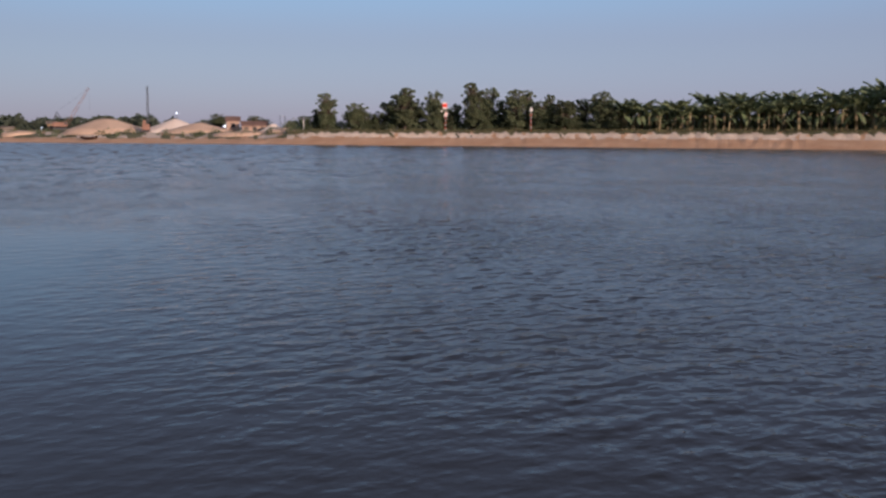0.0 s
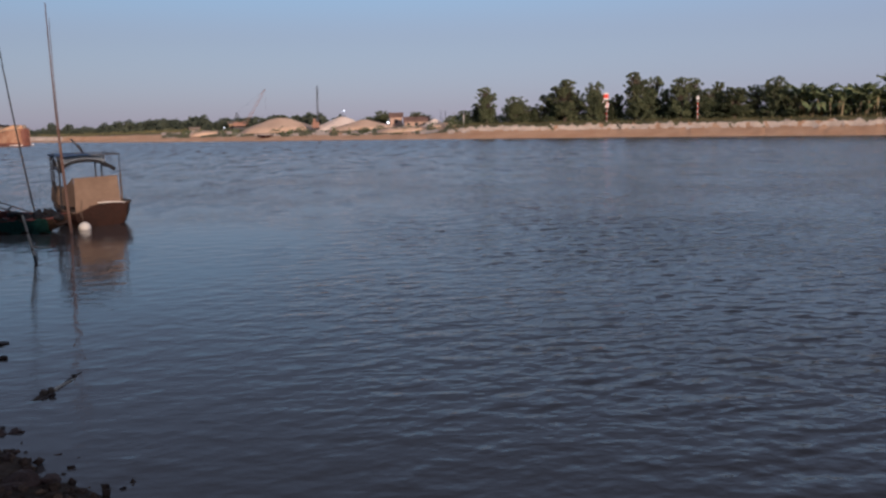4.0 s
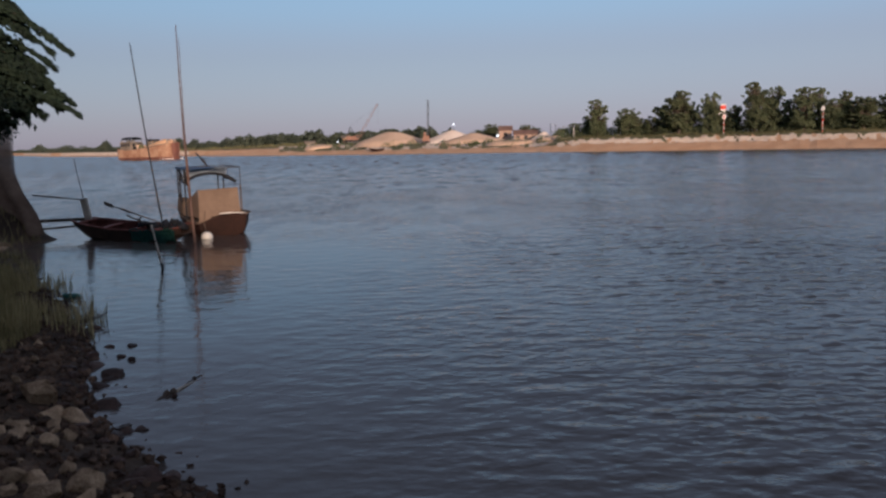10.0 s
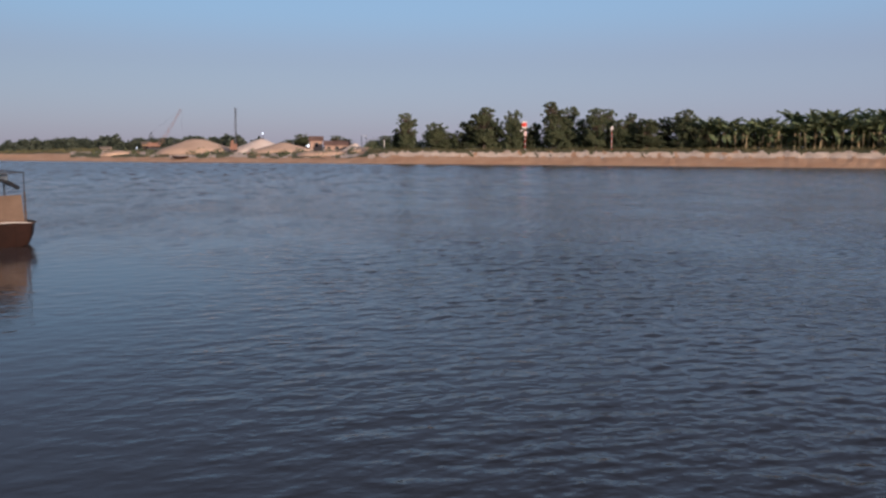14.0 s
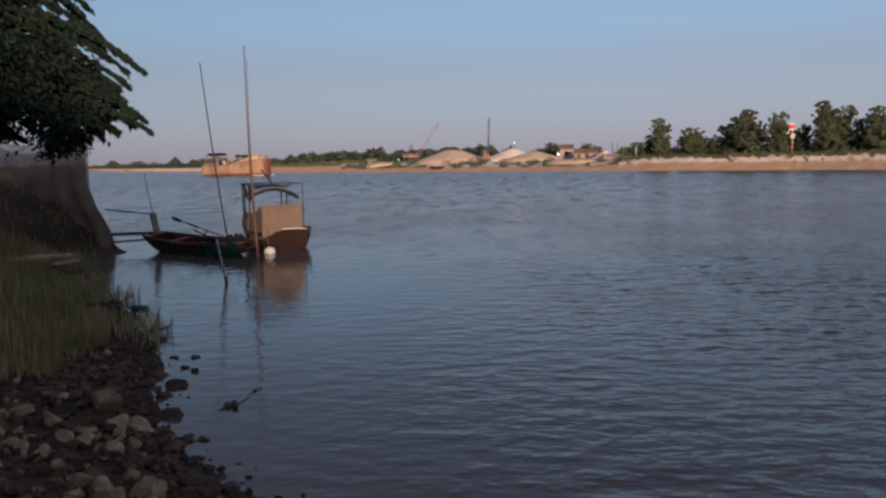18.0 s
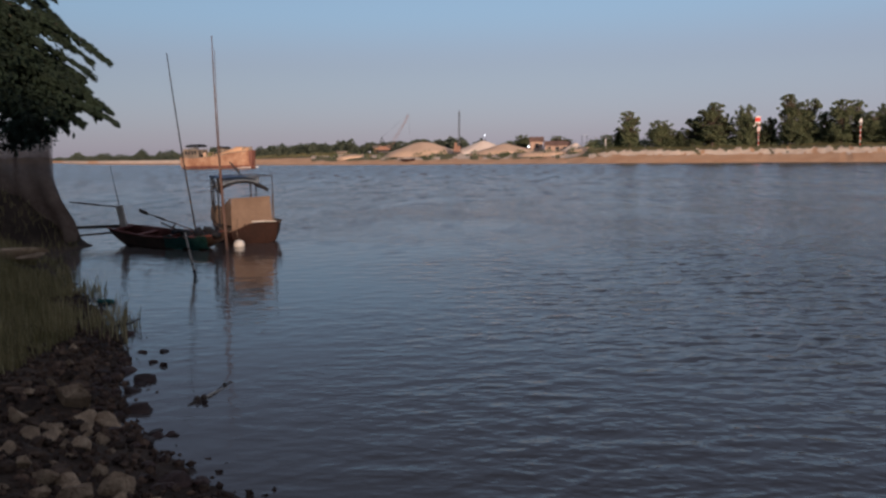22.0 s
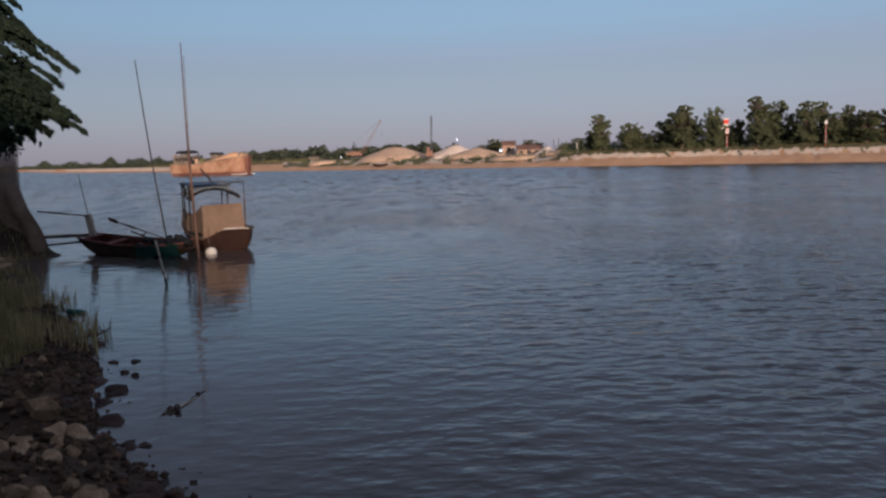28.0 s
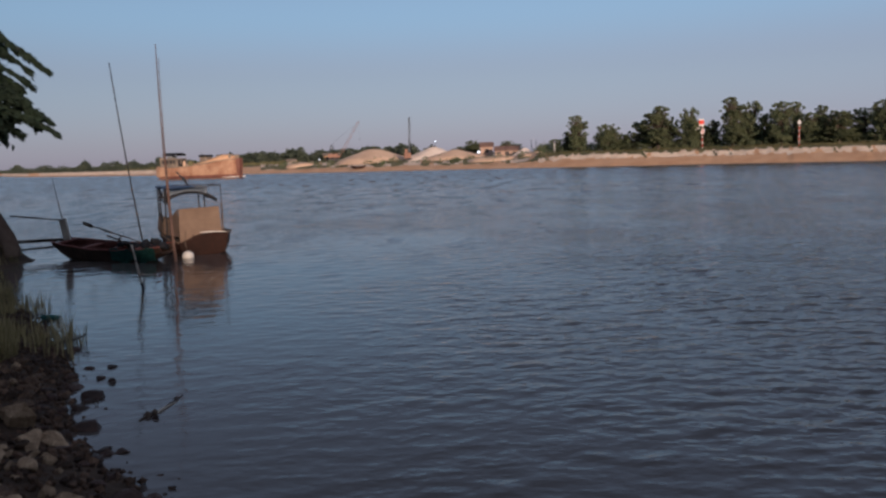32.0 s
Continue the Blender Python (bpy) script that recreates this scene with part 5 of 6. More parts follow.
    part("winch_cover", bm, DARK_TARP, ob, "dark tarpaulin cover")
    bm = bmesh.new()
    rod(bm, (0.4, 0.5, 2.6), (0.4, 0.5, 4.6), 0.08, n=5)
    rod(bm, (0.4, 0.5, 4.4), (5.2, 0.3, 3.7), 0.05, n=5)
    part("derrick", bm, STEEL, ob)
    rnd = random.Random(2)
    for k in range(22):
        bm = bmesh.new()
        stern = k < 9
        x, y = (rnd.uniform(-11.3, -9.6) if stern else rnd.uniform(-4.8, 1.0)), rnd.uniform(-1.6, 1.6)
        h = rnd.uniform(0.5, 1.9) if stern else rnd.uniform(0.4, 1.1)
        box(bm, (x, y, 2.2 + h / 2), (rnd.uniform(0.4, 1.1), rnd.uniform(0.4, 1.2), h), rot=Euler((rnd.uniform(-0.15, 0.15), rnd.uniform(-0.2, 0.2), rnd.uniform(0, 3))).to_matrix(), bevel=0.1)
        part("deck_crate", bm, (BARGE_GREY, TAN_SAND, FAR_GRASS, DARK_TARP)[k % 4], ob)
    for x, y in ((9.8, 1.2), (9.9, -1.0), (11.2, 0.2)):
        bm = bmesh.new()
        box(bm, (x, y, 3.75), (0.7, 0.8, 0.7), rot=Euler((0, 0.1, x)).to_matrix(), bevel=0.12)
        part("anchor_gear", bm, BARGE_GREY, ob)
    bm = bmesh.new()
    for k in range(16):
        a = k / 15
        bmesh.ops.create_icosphere(bm, subdivisions=1, radius=0.24 * (1 - 0.5 * a), matrix=Matrix.Translation((12.2 - 3.6 * a, (1.6 + 1.2 * a ** 0.5) * (1 if k % 2 else -1), 0.04)))
    part("bow_wave", bm, WHITE, ob, "white foam at the bow")
    return ob


barge = build_barge()
barge.scale = (0.93, 0.98, 1.26)


# ---- the near bank ----
def build_near_tree():
    """A spreading tree whose crown hangs over the bank; long sprays of small leaves point at the river."""
    ob = thing("bank_tree", pose(-13.2, 15.4, near_height(-13.2, 15.4)), "dark broad-leaved tree overhanging the bank", "tree")
    rnd = random.Random(12)
    bm = bmesh.new()
    tube(bm, [(0, 0, -0.4), (0.1, 0.1, 1.2), (0.3, 0.2, 2.6), (0.4, 0.4, 4.2), (0.3, 0.5, 6.0)], [0.42, 0.34, 0.28, 0.22, 0.12], 10)
    part("trunk", bm, BARK, ob, "", True)
    verts, faces = [], []

    def leaf(p, d, a):
        d = d.normalized()
        s = d.cross(Vector((rnd.gauss(0, 1), rnd.gauss(0, 1), 0.8 + rnd.gauss(0, 0.5)))).normalized()
        b = len(verts)
        n = d.cross(s) * a * 0.10
        verts.extend([tuple(p), tuple(p + d * a * 0.45 + s * a * 0.24 + n), tuple(p + d * a), tuple(p + d * a * 0.45 - s * a * 0.24 + n)])
        faces.append((b, b + 1, b + 2, b + 3))

    def spray(bough, p0, p1, width, count):
        """A drooping twig, clothed in hanging leaves, that tapers to its tip."""
        d = p1 - p0
        side = d.cross(Vector((0, 0, 1))).normalized()
        arch = Vector((0, 0, 0.18 * d.length))

        def on(t):
            return p0 + d * t + arch * (4 * t * (1 - t)) * 0.5

        tube(bough, [on(t) for t in (0, 0.25, 0.5, 0.75, 1)], [0.03, 0.024, 0.018, 0.012, 0.006], 4)
        for i in range(count):
            t = rnd.random() ** 0.75
            body = (1.0 - 0.72 * t) * (0.75 + 0.45 * math.sin(t * 21 + p0.z * 7))
            out = side * rnd.uniform(-1, 1) * width * body + Vector((0, 0, rnd.gauss(-0.08, 0.17) * width * body))
            leaf(on(t) + out, d.normalized() * 0.8 + out * 0.5 + Vector((rnd.gauss(0, 0.25), rnd.gauss(0, 0.25), -0.45 + rnd.gauss(0, 0.25))), rnd.uniform(0.10, 0.19))

    def at(az, el, dist):
        return Vector((dist * math.sin(radians(az)), dist * math.cos(radians(az)), 3.0 + dist * math.tan(radians(el)))) - Vector((-13.2, 15.4, ob.matrix_world.translation.z))

    # sprays at the edge of the crown: bearing and height angle of the tip, length, droop, fullness
    tips = [
        (-23.2, 5.9, 2.0, 0.62, 0.40),
        (-25.3, 6.7, 1.5, 0.50, 0.36),
        (-24.2, 5.0, 1.9, 0.50, 0.34),
        (-24.9, 4.9, 1.6, 0.50, 0.36),
        (-23.35, 2.85, 1.7, 0.45, 0.36),
        (-23.05, 2.1, 2.0, 0.35, 0.38),
        (-25.1, 2.1, 1.4, 0.55, 0.40),
        (-26.0, 1.7, 1.3, 0.65, 0.42),
        (-26.8, 1.5, 1.3, 0.60, 0.45),
        (-26.7, 9.3, 1.7, 0.70, 0.40),
        (-27.4, 10.1, 1.5, 0.75, 0.42),
        (-26.2, 10.5, 1.6, 0.70, 0.30),
        (-25.8, 7.9, 1.5, 0.60, 0.34),
        (-24.6, 3.5, 1.5, 0.45, 0.38),
        (-25.5, 4.2, 1.5, 0.45, 0.42),
        (-25.3, 4.1, 1.3, 0.50, 0.42),
        (-24.0, 3.2, 1.3, 0.50, 0.38),
        (-25.6, 5.0, 1.2, 0.50, 0.42),
        (-25.6, 7.3, 1.2, 0.45, 0.34),
        (-30.6, 1.6, 1.2, 0.5, 0.34),
        (-31.7, 1.8, 1.4, 0.4, 0.30),
        (-32.6, 2.2, 1.4, 0.5, 0.34),
        (-34.5, 2.0, 1.5, 0.5, 0.45),
    ]
    for k, (az, el, ln, droop, w) in enumerate(tips):
        tip = at(az - 0.35, el + 0.25, 18.4 + 0.35 * (k % 5))
        left = Vector((-math.cos(radians(az)), math.sin(radians(az)), 0))
        start = tip + (left + Vector((0, 0, droop)) + Vector((rnd.gauss(0, 0.12), rnd.gauss(0, 0.12), 0))) * ln
        root = Vector((0.35, 0.4, rnd.uniform(3.4, 6.0)))
        bough = bmesh.new()
        tube(bough, [root, root.lerp(start, 0.5) + Vector((0, 0, 0.4)), start], [0.12, 0.07, 0.035], 5)
        spray(bough, start, tip, w * 1.3, int(1500 * w))
        # side sprays above and behind, shorter than the main one
        for q in range(3):
            shift = Vector((rnd.gauss(0, 0.25), rnd.gauss(0, 0.45), rnd.uniform(-0.05, 0.35))) + left * rnd.uniform(0.25, 0.9)
            spray(bough, start + shift, tip + shift + Vector((0, 0, rnd.gauss(0, 0.06))), w * 1.1, int(800 * w))
        part("bough", bough, BARK, ob)
    # the dense heart of the crown; a little light comes through near its hem
    edge = [(1.8, -25.9), (3.0, -25.2), (4.2, -25.7), (5.3, -26.6), (6.8, -27.4), (7.8, -28.1), (9.3, -28.6), (10, -29.4), (13, -31.5), (17, -34.5)]
    for i in range(330):
        el = rnd.uniform(2.3, 17)
        hem = el < 3.8 and rnd.random() < 0.6
        c = at(rnd.uniform(-45, table(el, edge) - 1.5), el, rnd.uniform(17, 21.5))
        for _ in range(45 if hem else 190):
            p = c + Vector((rnd.gauss(0, 0.34), rnd.gauss(0, 0.34), rnd.gauss(0, 0.20)))
            leaf(p, Vector((rnd.gauss(0.4, 0.7), rnd.gauss(-0.2, 0.7), rnd.gauss(-0.7, 0.4))), rnd.uniform(0.10, 0.18))
    # a low bough that hangs before the net
    for i in range(13):
        c = at(rnd.uniform(-29.7, -28.2), rnd.uniform(1.0, 2.3), rnd.uniform(18, 20))
        for _ in range(60):
            p = c + Vector((rnd.gauss(0, 0.16), rnd.gauss(0, 0.2), rnd.gauss(0, 0.09)))
            leaf(p, Vector((rnd.gauss(0.4, 0.7), rnd.gauss(-0.2, 0.7), rnd.gauss(-0.7, 0.4))), rnd.uniform(0.09, 0.16))
    # leaves out of view, added so that the crown shades the spit and net
    for i in range(60):
        c = at(rnd.uniform(-80, -44), 0, rnd.uniform(14, 23)) + Vector((0, 0, rnd.uniform(0.6, 6.0)))
        for _ in range(110):
            p = c + Vector((rnd.gauss(0, 0.8), rnd.gauss(0, 0.8), rnd.gauss(0, 0.45)))
            leaf(p, Vector((rnd.gauss(0, 1), rnd.gauss(0, 1), rnd.gauss(-0.4, 0.5))), rnd.uniform(0.14, 0.24))
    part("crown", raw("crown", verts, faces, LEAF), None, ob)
    return ob


build_near_tree()


def stone_mesh(seed, fine=2):
    rnd = random.Random(seed)
    bm = bmesh.new()
    bmesh.ops.create_icosphere(bm, subdivisions=fine, radius=0.5)
    sx, sy, sz = rnd.uniform(0.8, 1.3), rnd.uniform(0.7, 1.0), rnd.uniform(0.5, 0.75)
    cuts = [Vector((rnd.gauss(0, 1), rnd.gauss(0, 1), rnd.gauss(0, 1))).normalized() for _ in range(9)]
    lim = [rnd.uniform(0.17, 0.38) for _ in cuts]
    for v in bm.verts:
        for c, k in zip(cuts, lim):
            over = v.co.dot(c) - k
            if over > 0:
                v.co -= c * over
        v.co *= 1 + 0.14 * noise.noise(v.co * 3.1 + Vector((seed, 0, 0))) + 0.05 * noise.noise(v.co * 9.0 + Vector((0, seed, 0)))
        v.co = Vector((v.co.x * sx, v.co.y * sy, v.co.z * sz))
    return bm


DRY = [finish("stone", stone_mesh(50 + i), STONE, False) for i in range(7)]
PALE = [finish("stone", stone_mesh(90 + i, 3), PALE_STONE, False) for i in range(6)]
WET = [finish("stone", stone_mesh(70 + i), WET_STONE, False) for i in range(5)]


def lay_stone(me, x, y, size, rnd, label, group, sink=0.25, z=None, turn=None):
    ob = new("stone", me)
    h = near_height(x, y) if z is None else z
    ob.matrix_world = pose(x, y, h + size * (0.28 - sink), rnd.uniform(-18, 18), rnd.uniform(-18, 18), rnd.uniform(0, 360) if turn is None else turn) @ Matrix.Diagonal((size, size, size, 1))
    return tagged(ob, label, "stone", group)


rnd = random.Random(77)
laid = []


def room(x, y, r):
    return all((x - a) ** 2 + (y - b) ** 2 > (0.52 * (r + c)) ** 2 for a, b, c in laid)


# the larger pale stones that stand out: place, length, share of the length across
for x, y, s, wide in [(-4.58, 8.95, 0.66, 0.55), (-4.22, 8.42, 0.36, 0.9), (-3.97, 8.50, 0.33, 0.6), (-4.30, 7.97, 0.20, 0.8), (-4.47, 8.06, 0.18, 0.9), (-3.69, 7.33, 0.24, 0.9), (-3.53, 7.55, 0.17, 0.8), (-4.10, 7.74, 0.15, 0.9), (-4.04, 7.42, 0.28, 0.7), (-5.07, 8.92, 0.17, 0.9), (-5.85, 11.49, 0.19, 0.7), (-5.45, 10.65, 0.14, 0.7), (-6.00, 11.93, 0.10, 0.8), (-4.68, 7.52, 0.16, 0.9), (-4.41, 6.97, 0.20, 0.8), (-5.47, 8.60, 0.14, 0.9), (-4.83, 8.17, 0.34, 0.4), (-5.08, 9.45, 0.22, 0.4), (-3.85, 6.58, 0.25, 0.8), (-3.60, 6.40, 0.26, 0.9), (-3.38, 6.42, 0.29, 0.8), (-3.16, 6.14, 0.40, 0.55), (-3.10, 6.58, 0.36, 0.95), (-3.76, 6.11, 0.12, 0.8), (-3.47, 6.14, 0.22, 0.8), (-2.93, 6.30, 0.26, 0.8), (-3.98, 8.02, 0.18, 0.8), (-4.62, 7.14, 0.19, 0.7), (-3.35, 6.86, 0.20, 0.8), (-5.30, 8.10, 0.21, 0.7), (-4.95, 7.78, 0.18, 0.8), (-4.15, 6.85, 0.22, 0.7)]:
    laid.append((x, y, s * 0.55))
    ob = lay_stone(PALE[len(laid) % 6], x, y, s * 1.12, rnd, "pale angular riprap stone on the bank", "riprap stones", 0.12, turn=-35 + 30 * rnd.gauss(0, 1) if wide > 0.6 else -20)
    ob.scale.y *= wide / 0.85
for _ in range(14000):
    if len(laid) > 255:
        break
    y = rnd.uniform(5.5, 12.5)
    x = rnd.uniform(-7.5, -1.2)
    d = shore_distance(x, y)
    if not 0.12 < d < 3.2 or (y > 9.5 and d > 1.0 + 0.2 * rnd.random()) or (y > 11.2 and rnd.random() < 0.5):
        continue
    s = rnd.choice((0.10, 0.13, 0.16, 0.2, 0.24, 0.3)) * rnd.uniform(0.85, 1.15)
    s *= 0.6 + 0.4 * min(1.0, d / 0.5)
    if not room(x, y, s / 2):
        continue
    laid.append((x, y, s / 2))
    if d < 0.4:
        lay_stone(WET[len(laid) % 5], x, y, s, rnd, "dark wet stone at the water's edge", "wet stones")
    else:
        pale = rnd.random() < (0.16 if d > 0.5 and y < 9 else 0.05)
        lay_stone((PALE if pale else DRY)[len(laid) % 6], x, y, s, rnd, "pale broken riprap stone among darker ones" if pale else "brown riprap stone on the bank", "riprap stones", 0.18)
for x, y, s in [(-4.72, 12.10, 0.21), (-4.44, 11.32, 0.15), (-4.63, 11.49, 0.15), (-5.78, 13.41, 0.20), (-5.64, 12.90, 0.17), (-5.06, 12.12, 0.18), (-4.34, 10.52, 0.40), (-4.35, 10.36, 0.23), (-3.23, 9.50, 0.12), (-3.45, 8.43, 0.26), (-3.21, 8.38, 0.19), (-3.41, 8.17, 0.20), (-4.30, 10.05, 0.33), (-3.90, 9.22, 0.40), (-3.35, 8.34, 0.19), (-5.11, 11.50, 0.25), (-4.80, 11.02, 0.30), (-2.69, 7.07, 0.40), (-2.80, 6.90, 0.34), (-2.98, 6.98, 0.28), (-3.05, 7.62, 0.20), (-2.45, 7.0, 0.22)]:
    lay_stone(WET[int(s * 100) % 5], x, y, s, rnd, "dark stone standing out of the shallows", "stones in the shallows", 0.25 if s < 0.3 else 0.32, z=max(0.0, near_height(x, y)))
# smaller broken stone fills the gaps
rubble = bmesh.new()
for _ in range(2600):
    y, x = rnd.uniform(5.3, 13.5), rnd.uniform(-8.0, -1.2)
    d = shore_distance(x, y)
    s = rnd.uniform(0.05, 0.13)
    if not 0.0 < d < 3.0 or (y > 9.5 and d > 1.3) or not room(x, y, s * 0.3):
        continue
    q = pose(x, y, near_height(x, y) + s * 0.1, rnd.uniform(0, 360), rnd.uniform(0, 360), rnd.uniform(0, 360)) @ Matrix.Diagonal((s, s * rnd.uniform(0.6, 1), s * rnd.uniform(0.4, 0.8), 1))
    bmesh.ops.create_icosphere(rubble, subdivisions=1, radius=0.5, matrix=q)
for v in rubble.verts:
    v.co += Vector((noise.noise(v.co * 23), noise.noise(v.co * 23 + Vector((9, 0, 0))), noise.noise(v.co * 23 + Vector((0, 9, 0))))) * 0.02
tagged(new("rubble", finish("rubble", rubble, material("rubble", (0.035, 0.02, 0.013), (0.15, 0.09, 0.055), 5, 0.9, 5, island=0.6))), "small broken brown stone between the riprap", "rubble", kind="stuff")
verts, faces = [], []
for _ in range(9000):
    y = rnd.uniform(5.0, 17.5)
    x = rnd.uniform(-10.5, -0.5)
    d = shore_distance(x, y)
    if not -0.5 < d < 3.5 or (d < 0 and rnd.random() < 0.6):
        continue
    s = rnd.uniform(0.02, 0.065)
    z = near_height(x, y)
    b = len(verts)
    q = Euler((rnd.uniform(0, 6), rnd.uniform(0, 6), 0)).to_matrix()
    for p in ((1, 0, 0), (-1, 0.1, 0), (0, 0.8, 0.1), (0.1, -0.9, 0), (0, 0, 0.7), (0, 0.1, -0.7)):
        verts.append(tuple(Vector((x, y, z + s * 0.2)) + q @ Vector(p) * s))
    faces += [(b + i, b + j, b + k) for i, j, k in ((0, 2, 4), (2, 1, 4), (1, 3, 4), (3, 0, 4), (2, 0, 5), (1, 2, 5), (3, 1, 5), (0, 3, 5))]
tagged(new("gravel", raw("gravel", verts, faces, material("gravel", (0.03, 0.017, 0.011), (0.10, 0.058, 0.036), 6, 0.85, 5, island=0.5))), "loose brown gravel between the stones", "gravel", kind="stuff")


def build_grass():
    rnd = random.Random(15)
    verts, faces = [], []

    def blade(x, y, z, h, w):
        a = rnd.uniform(0, math.tau)
        lean = rnd.uniform(0.05, 0.45) * h
        c, s = math.cos(a), math.sin(a)
        px, py = -s * w, c * w
        b = len(verts)
        verts.extend([(x - px, y - py, z - 0.04), (x + px, y + py, z - 0.04), (x + c * lean * 0.35 - px * 0.7, y + s * lean * 0.35 - py * 0.7, z + h * 0.55), (x + c * lean * 0.35 + px * 0.7, y + s * lean * 0.35 + py * 0.7, z + h * 0.55), (x + c * lean, y + s * lean, z + h)])
        faces.extend([(b, b + 1, b + 3, b + 2), (b + 2, b + 3, b + 4)])

    sx, sy = -12.75, 21.45
    bx, by = -7.55, 16.39
    count = 0
    while count < 29000:
        x, y = rnd.uniform(-19, -4), rnd.uniform(7.5, 23.5)
        if x < -0.80 * y or math.hypot(x - bx + 0.1, (y - by + 0.6) * 0.7) < 0.8 or math.hypot((x - sx) * 0.5, (y - sy + 1.2) * 0.6) < 1.0:
            continue
        d = shore_distance(x, y)
        edge = table(y, [(7.5, 3.0), (8.5, 2.3), (9.5, 1.65), (11, 1.0), (13, 0.6), (15, 0.35), (17, 0.3), (20, 0.45), (24, 0.4)]) + 0.35 * noise.noise((x * 1.1, y * 1.1, 2))
        reeds = edge - 0.75 < d < edge and y > 12.5
        if (d < edge and not reeds) or (reeds and rnd.random() > 0.16):
            continue
        thick = 0.75 + 0.5 * noise.noise((x * 0.7, y * 0.7, 8))
        if rnd.random() > thick:
            continue
        tall = (0.26 + 0.62 * rnd.random() ** 2) * (0.75 + 0.5 * noise.noise((x * 0.5, y * 0.5, 1))) * table(d - edge, [(-0.5, 0.85), (0, 0.65), (1, 1.0), (4, 1.15)])
        blade(x, y, max(-0.05, near_height(x, y)), max(0.1, tall), rnd.uniform(0.006, 0.013))
        count += 1
    for _ in range(7000):
        x, y = rnd.uniform(-25, -13), rnd.uniform(22.5, 29)
        d = shore_distance(x, y)
        if d < 0.3 or rnd.random() < 0.3:
            continue
        blade(x, y, near_height(x, y), rnd.uniform(0.1, 0.28), 0.012)
    return tagged(new("grass", raw("grass", verts, faces, GRASS)), "unmown green and straw-coloured grass on the bank", "grass", kind="stuff")


build_grass()


def stick(p0, p1, r, label):
    ob = thing("driftwood_stick", Matrix.Translation(p0), label, "stick", "driftwood in the shallows")
    bm = bmesh.new()
    d = Vector(p1) - Vector(p0)
    tube(bm, [d * t + Vector((0.05 * math.sin(5 * t), 0, 0.02 * math.sin(9 * t))) for t in (0, 0.3, 0.6, 1)], [r, r * 0.9, r * 0.7, r * 0.4], 6)
    part("branch", bm, DARK_WOOD, ob)


stick((-6.28, 13.66, 0.05), (-5.72, 13.83, 0.18), 0.030, "thin dark stick that juts from the bank")


def driftwood_branch():
    """A sunken forked branch whose upper side shows above the shallows."""
    ob = thing("driftwood_branch", pose(-3.42, 9.35, -0.026), "forked dark branch with a pale bare limb in the shallows", "branch", "driftwood in the shallows")
    bm = bmesh.new()
    tube(bm, [(-0.02, -0.06, -0.01), (0.03, 0.14, 0.03), (0.10, 0.34, 0.035), (0.13, 0.52, 0.0), (0.17, 0.78, 0.02), (0.24, 1.08, 0.03)], [0.016, 0.02, 0.022, 0.018, 0.014, 0.008], 7)
    limb = part("limb", bm, DARK_WOOD, ob, "", True)
    bm = bmesh.new()
    tube(bm, [(0.11, 0.30, 0.02), (0.15, 0.44, 0.04), (0.19, 0.62, 0.035), (0.25, 0.86, 0.02)], [0.02, 0.018, 0.014, 0.008], 7)
    part("bare_limb", bm, PALE_BAMBOO, ob, "pale bare wood", True)
    for p, r in (((0.06, 0.24, 0.045), 0.045), ((0.12, 0.32, 0.05), 0.04), ((0.20, 0.92, 0.03), 0.032)):
        bm = bmesh.new()
        bmesh.ops.create_icosphere(bm, subdivisions=2, radius=r)
        for v in bm.verts:
            v.co *= 1 + 0.35 * noise.noise(v.co * 30 + Vector((r * 90, 0, 0)))
        bmesh.ops.translate(bm, vec=p, verts=bm.verts)
        part("knot", bm, DARK_WOOD, limb, "", True)


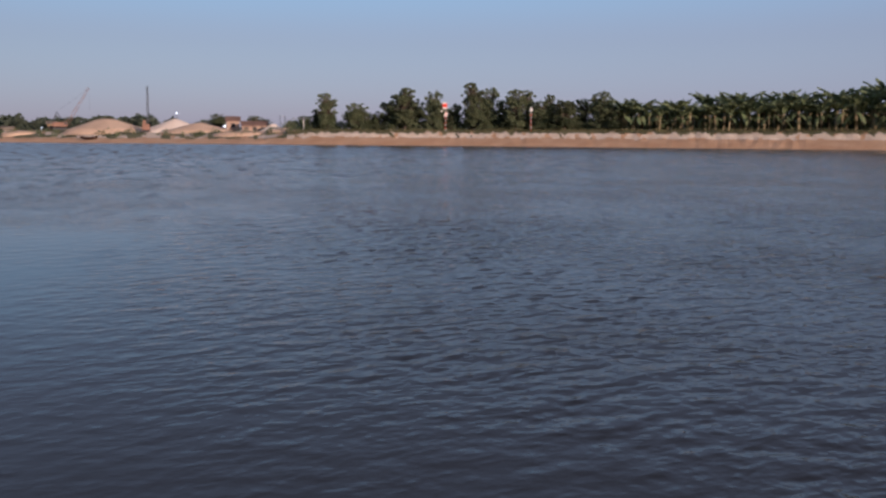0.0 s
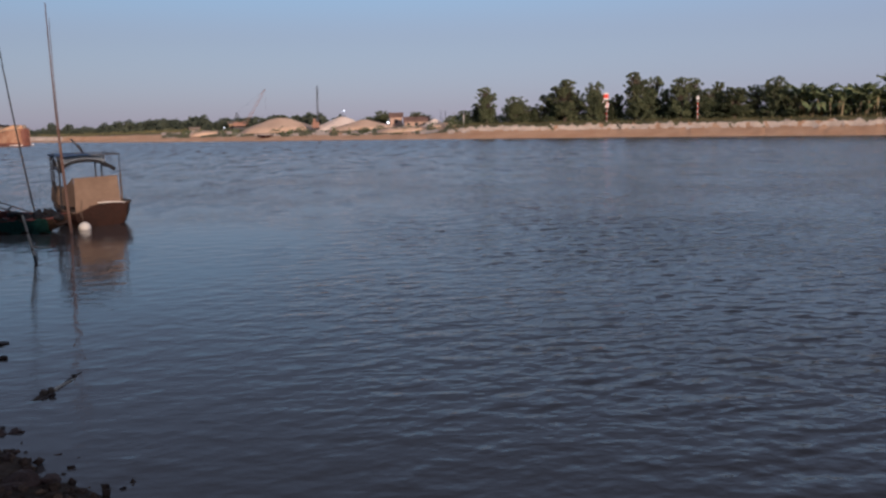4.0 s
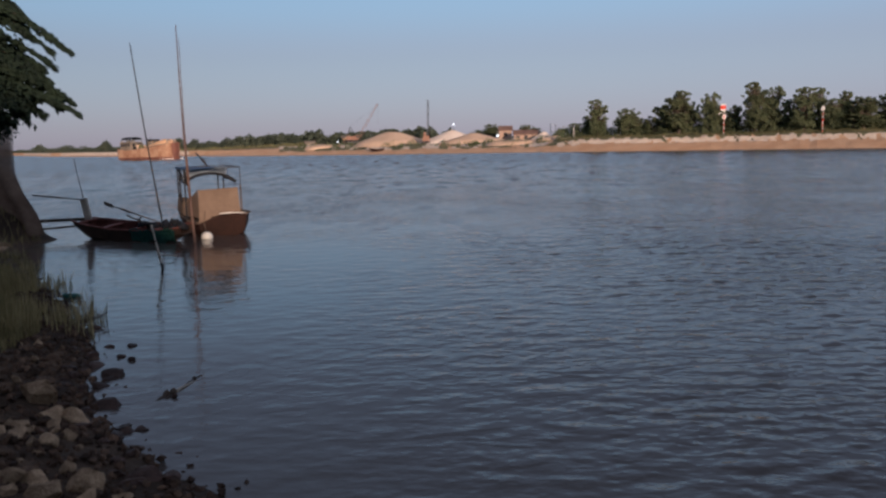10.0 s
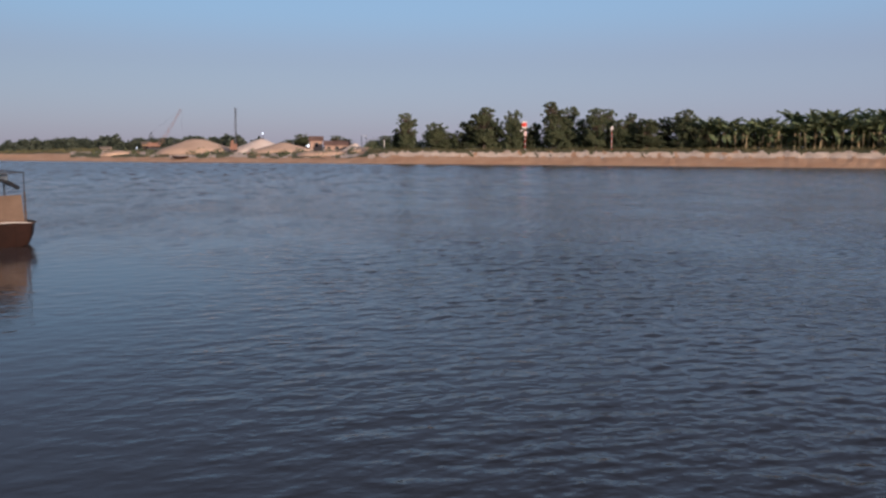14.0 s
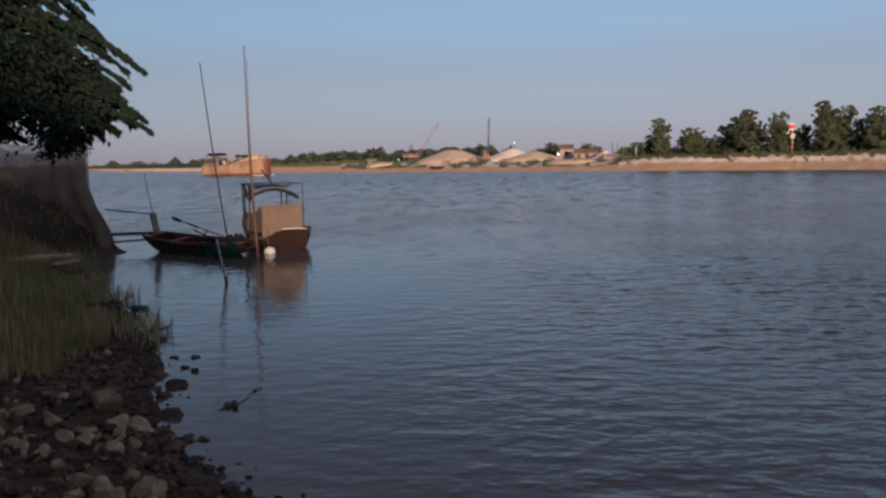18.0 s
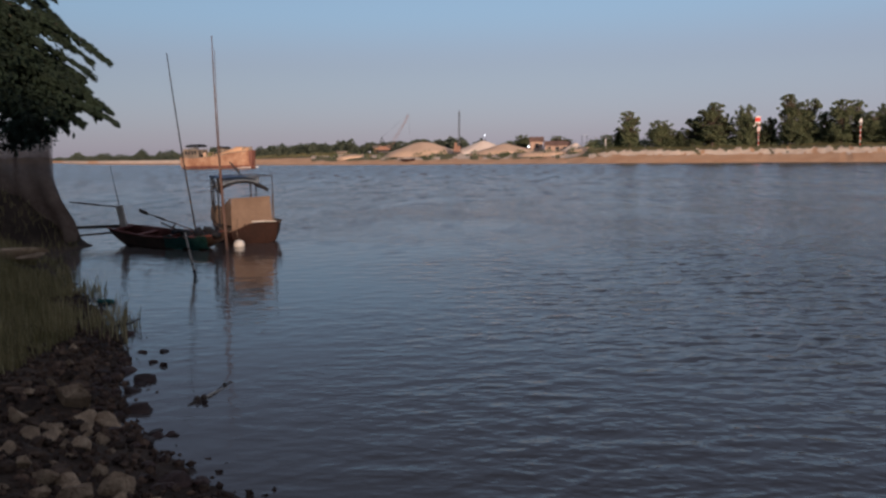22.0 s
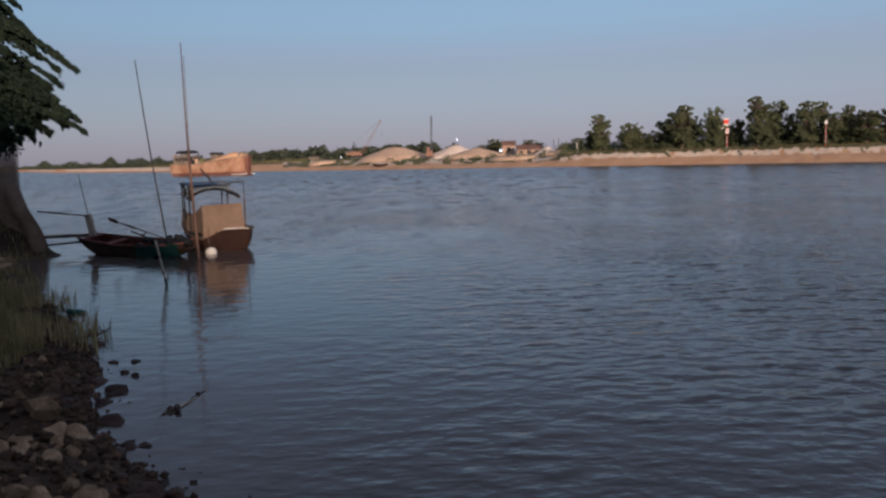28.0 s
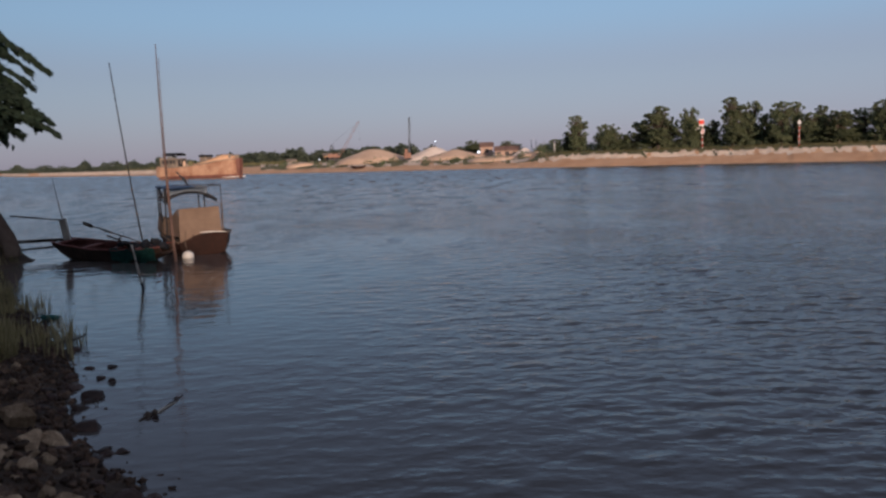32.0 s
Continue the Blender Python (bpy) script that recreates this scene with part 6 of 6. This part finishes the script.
driftwood_branch()


def build_slab():
    ob = thing("stone_slab", pose(-12.75, 21.45, 0.40, 2, -3, 8), "flat pale slab lying at the foot of the spit", "slab")
    for seed, c, size, name in ((141, (0, 0, 0), (3.4, 1.8, 0.62), "slab"), (146, (-1.1, 0.5, 0.1), (1.6, 1.0, 0.4), "upper_slab"), (149, (1.0, -0.3, -0.02), (1.1, 0.9, 0.34), "broken_piece")):
        bm = stone_mesh(seed)
        for v in bm.verts:
            v.co = Vector((v.co.x * size[0] + c[0], v.co.y * size[1] + c[1], v.co.z * size[2] + c[2]))
        part(name, bm, PALE_STONE, ob)


build_slab()


def green_float():
    ob = thing("plastic_bottle", pose(-7.55, 16.39, 0.02, 0, 4, 10), "small teal plastic bottle floating by the grass", "bottle")
    bm = bmesh.new()
    rod(bm, (-0.16, 0, 0.02), (0.13, 0, 0.02), 0.048, 0.048, 10)
    rod(bm, (0.13, 0, 0.02), (0.19, 0, 0.02), 0.048, 0.018, 10)
    part("body", bm, GREEN_NET, ob)
    bm = bmesh.new()
    rod(bm, (0.19, 0, 0.02), (0.22, 0, 0.02), 0.02, 0.02, 8)
    part("cap", bm, WHITE, ob)


green_float()


# ---- what moves ----
def motions():
    # the river slides by with the current
    walk(water, [(0.0, pose(0.3, 5.0, 0)), (32.0, pose(-0.3, -5.0, 0))])
    # the barge comes on and turns a little broadside
    walk(barge, [
        (0, pose(-88.7, 232.2, 0, 0, 0, -36.1)),
        (5, pose(-83.6, 227.1, 0, 0, 0, -34.8)),
        (9, pose(-78.4, 222.0, 0, 0, 0, -33.1)),
        (12, pose(-75.2, 217.2, 0, 0, 0, -30.9)),
        (16, pose(-70.1, 212.0, 0, 0, 0, -27.7)),
        (19, pose(-66.9, 208.4, 0, 0, 0, -25.2)),
        (23, pose(-61.7, 203.7, 0, 0, 0, -23.2)),
        (28, pose(-55.5, 198.1, 0, 0, 0, -21.8)),
        (32, pose(-51.3, 193.5, 0, 0, 0, -20.2)),
    ])


motions()
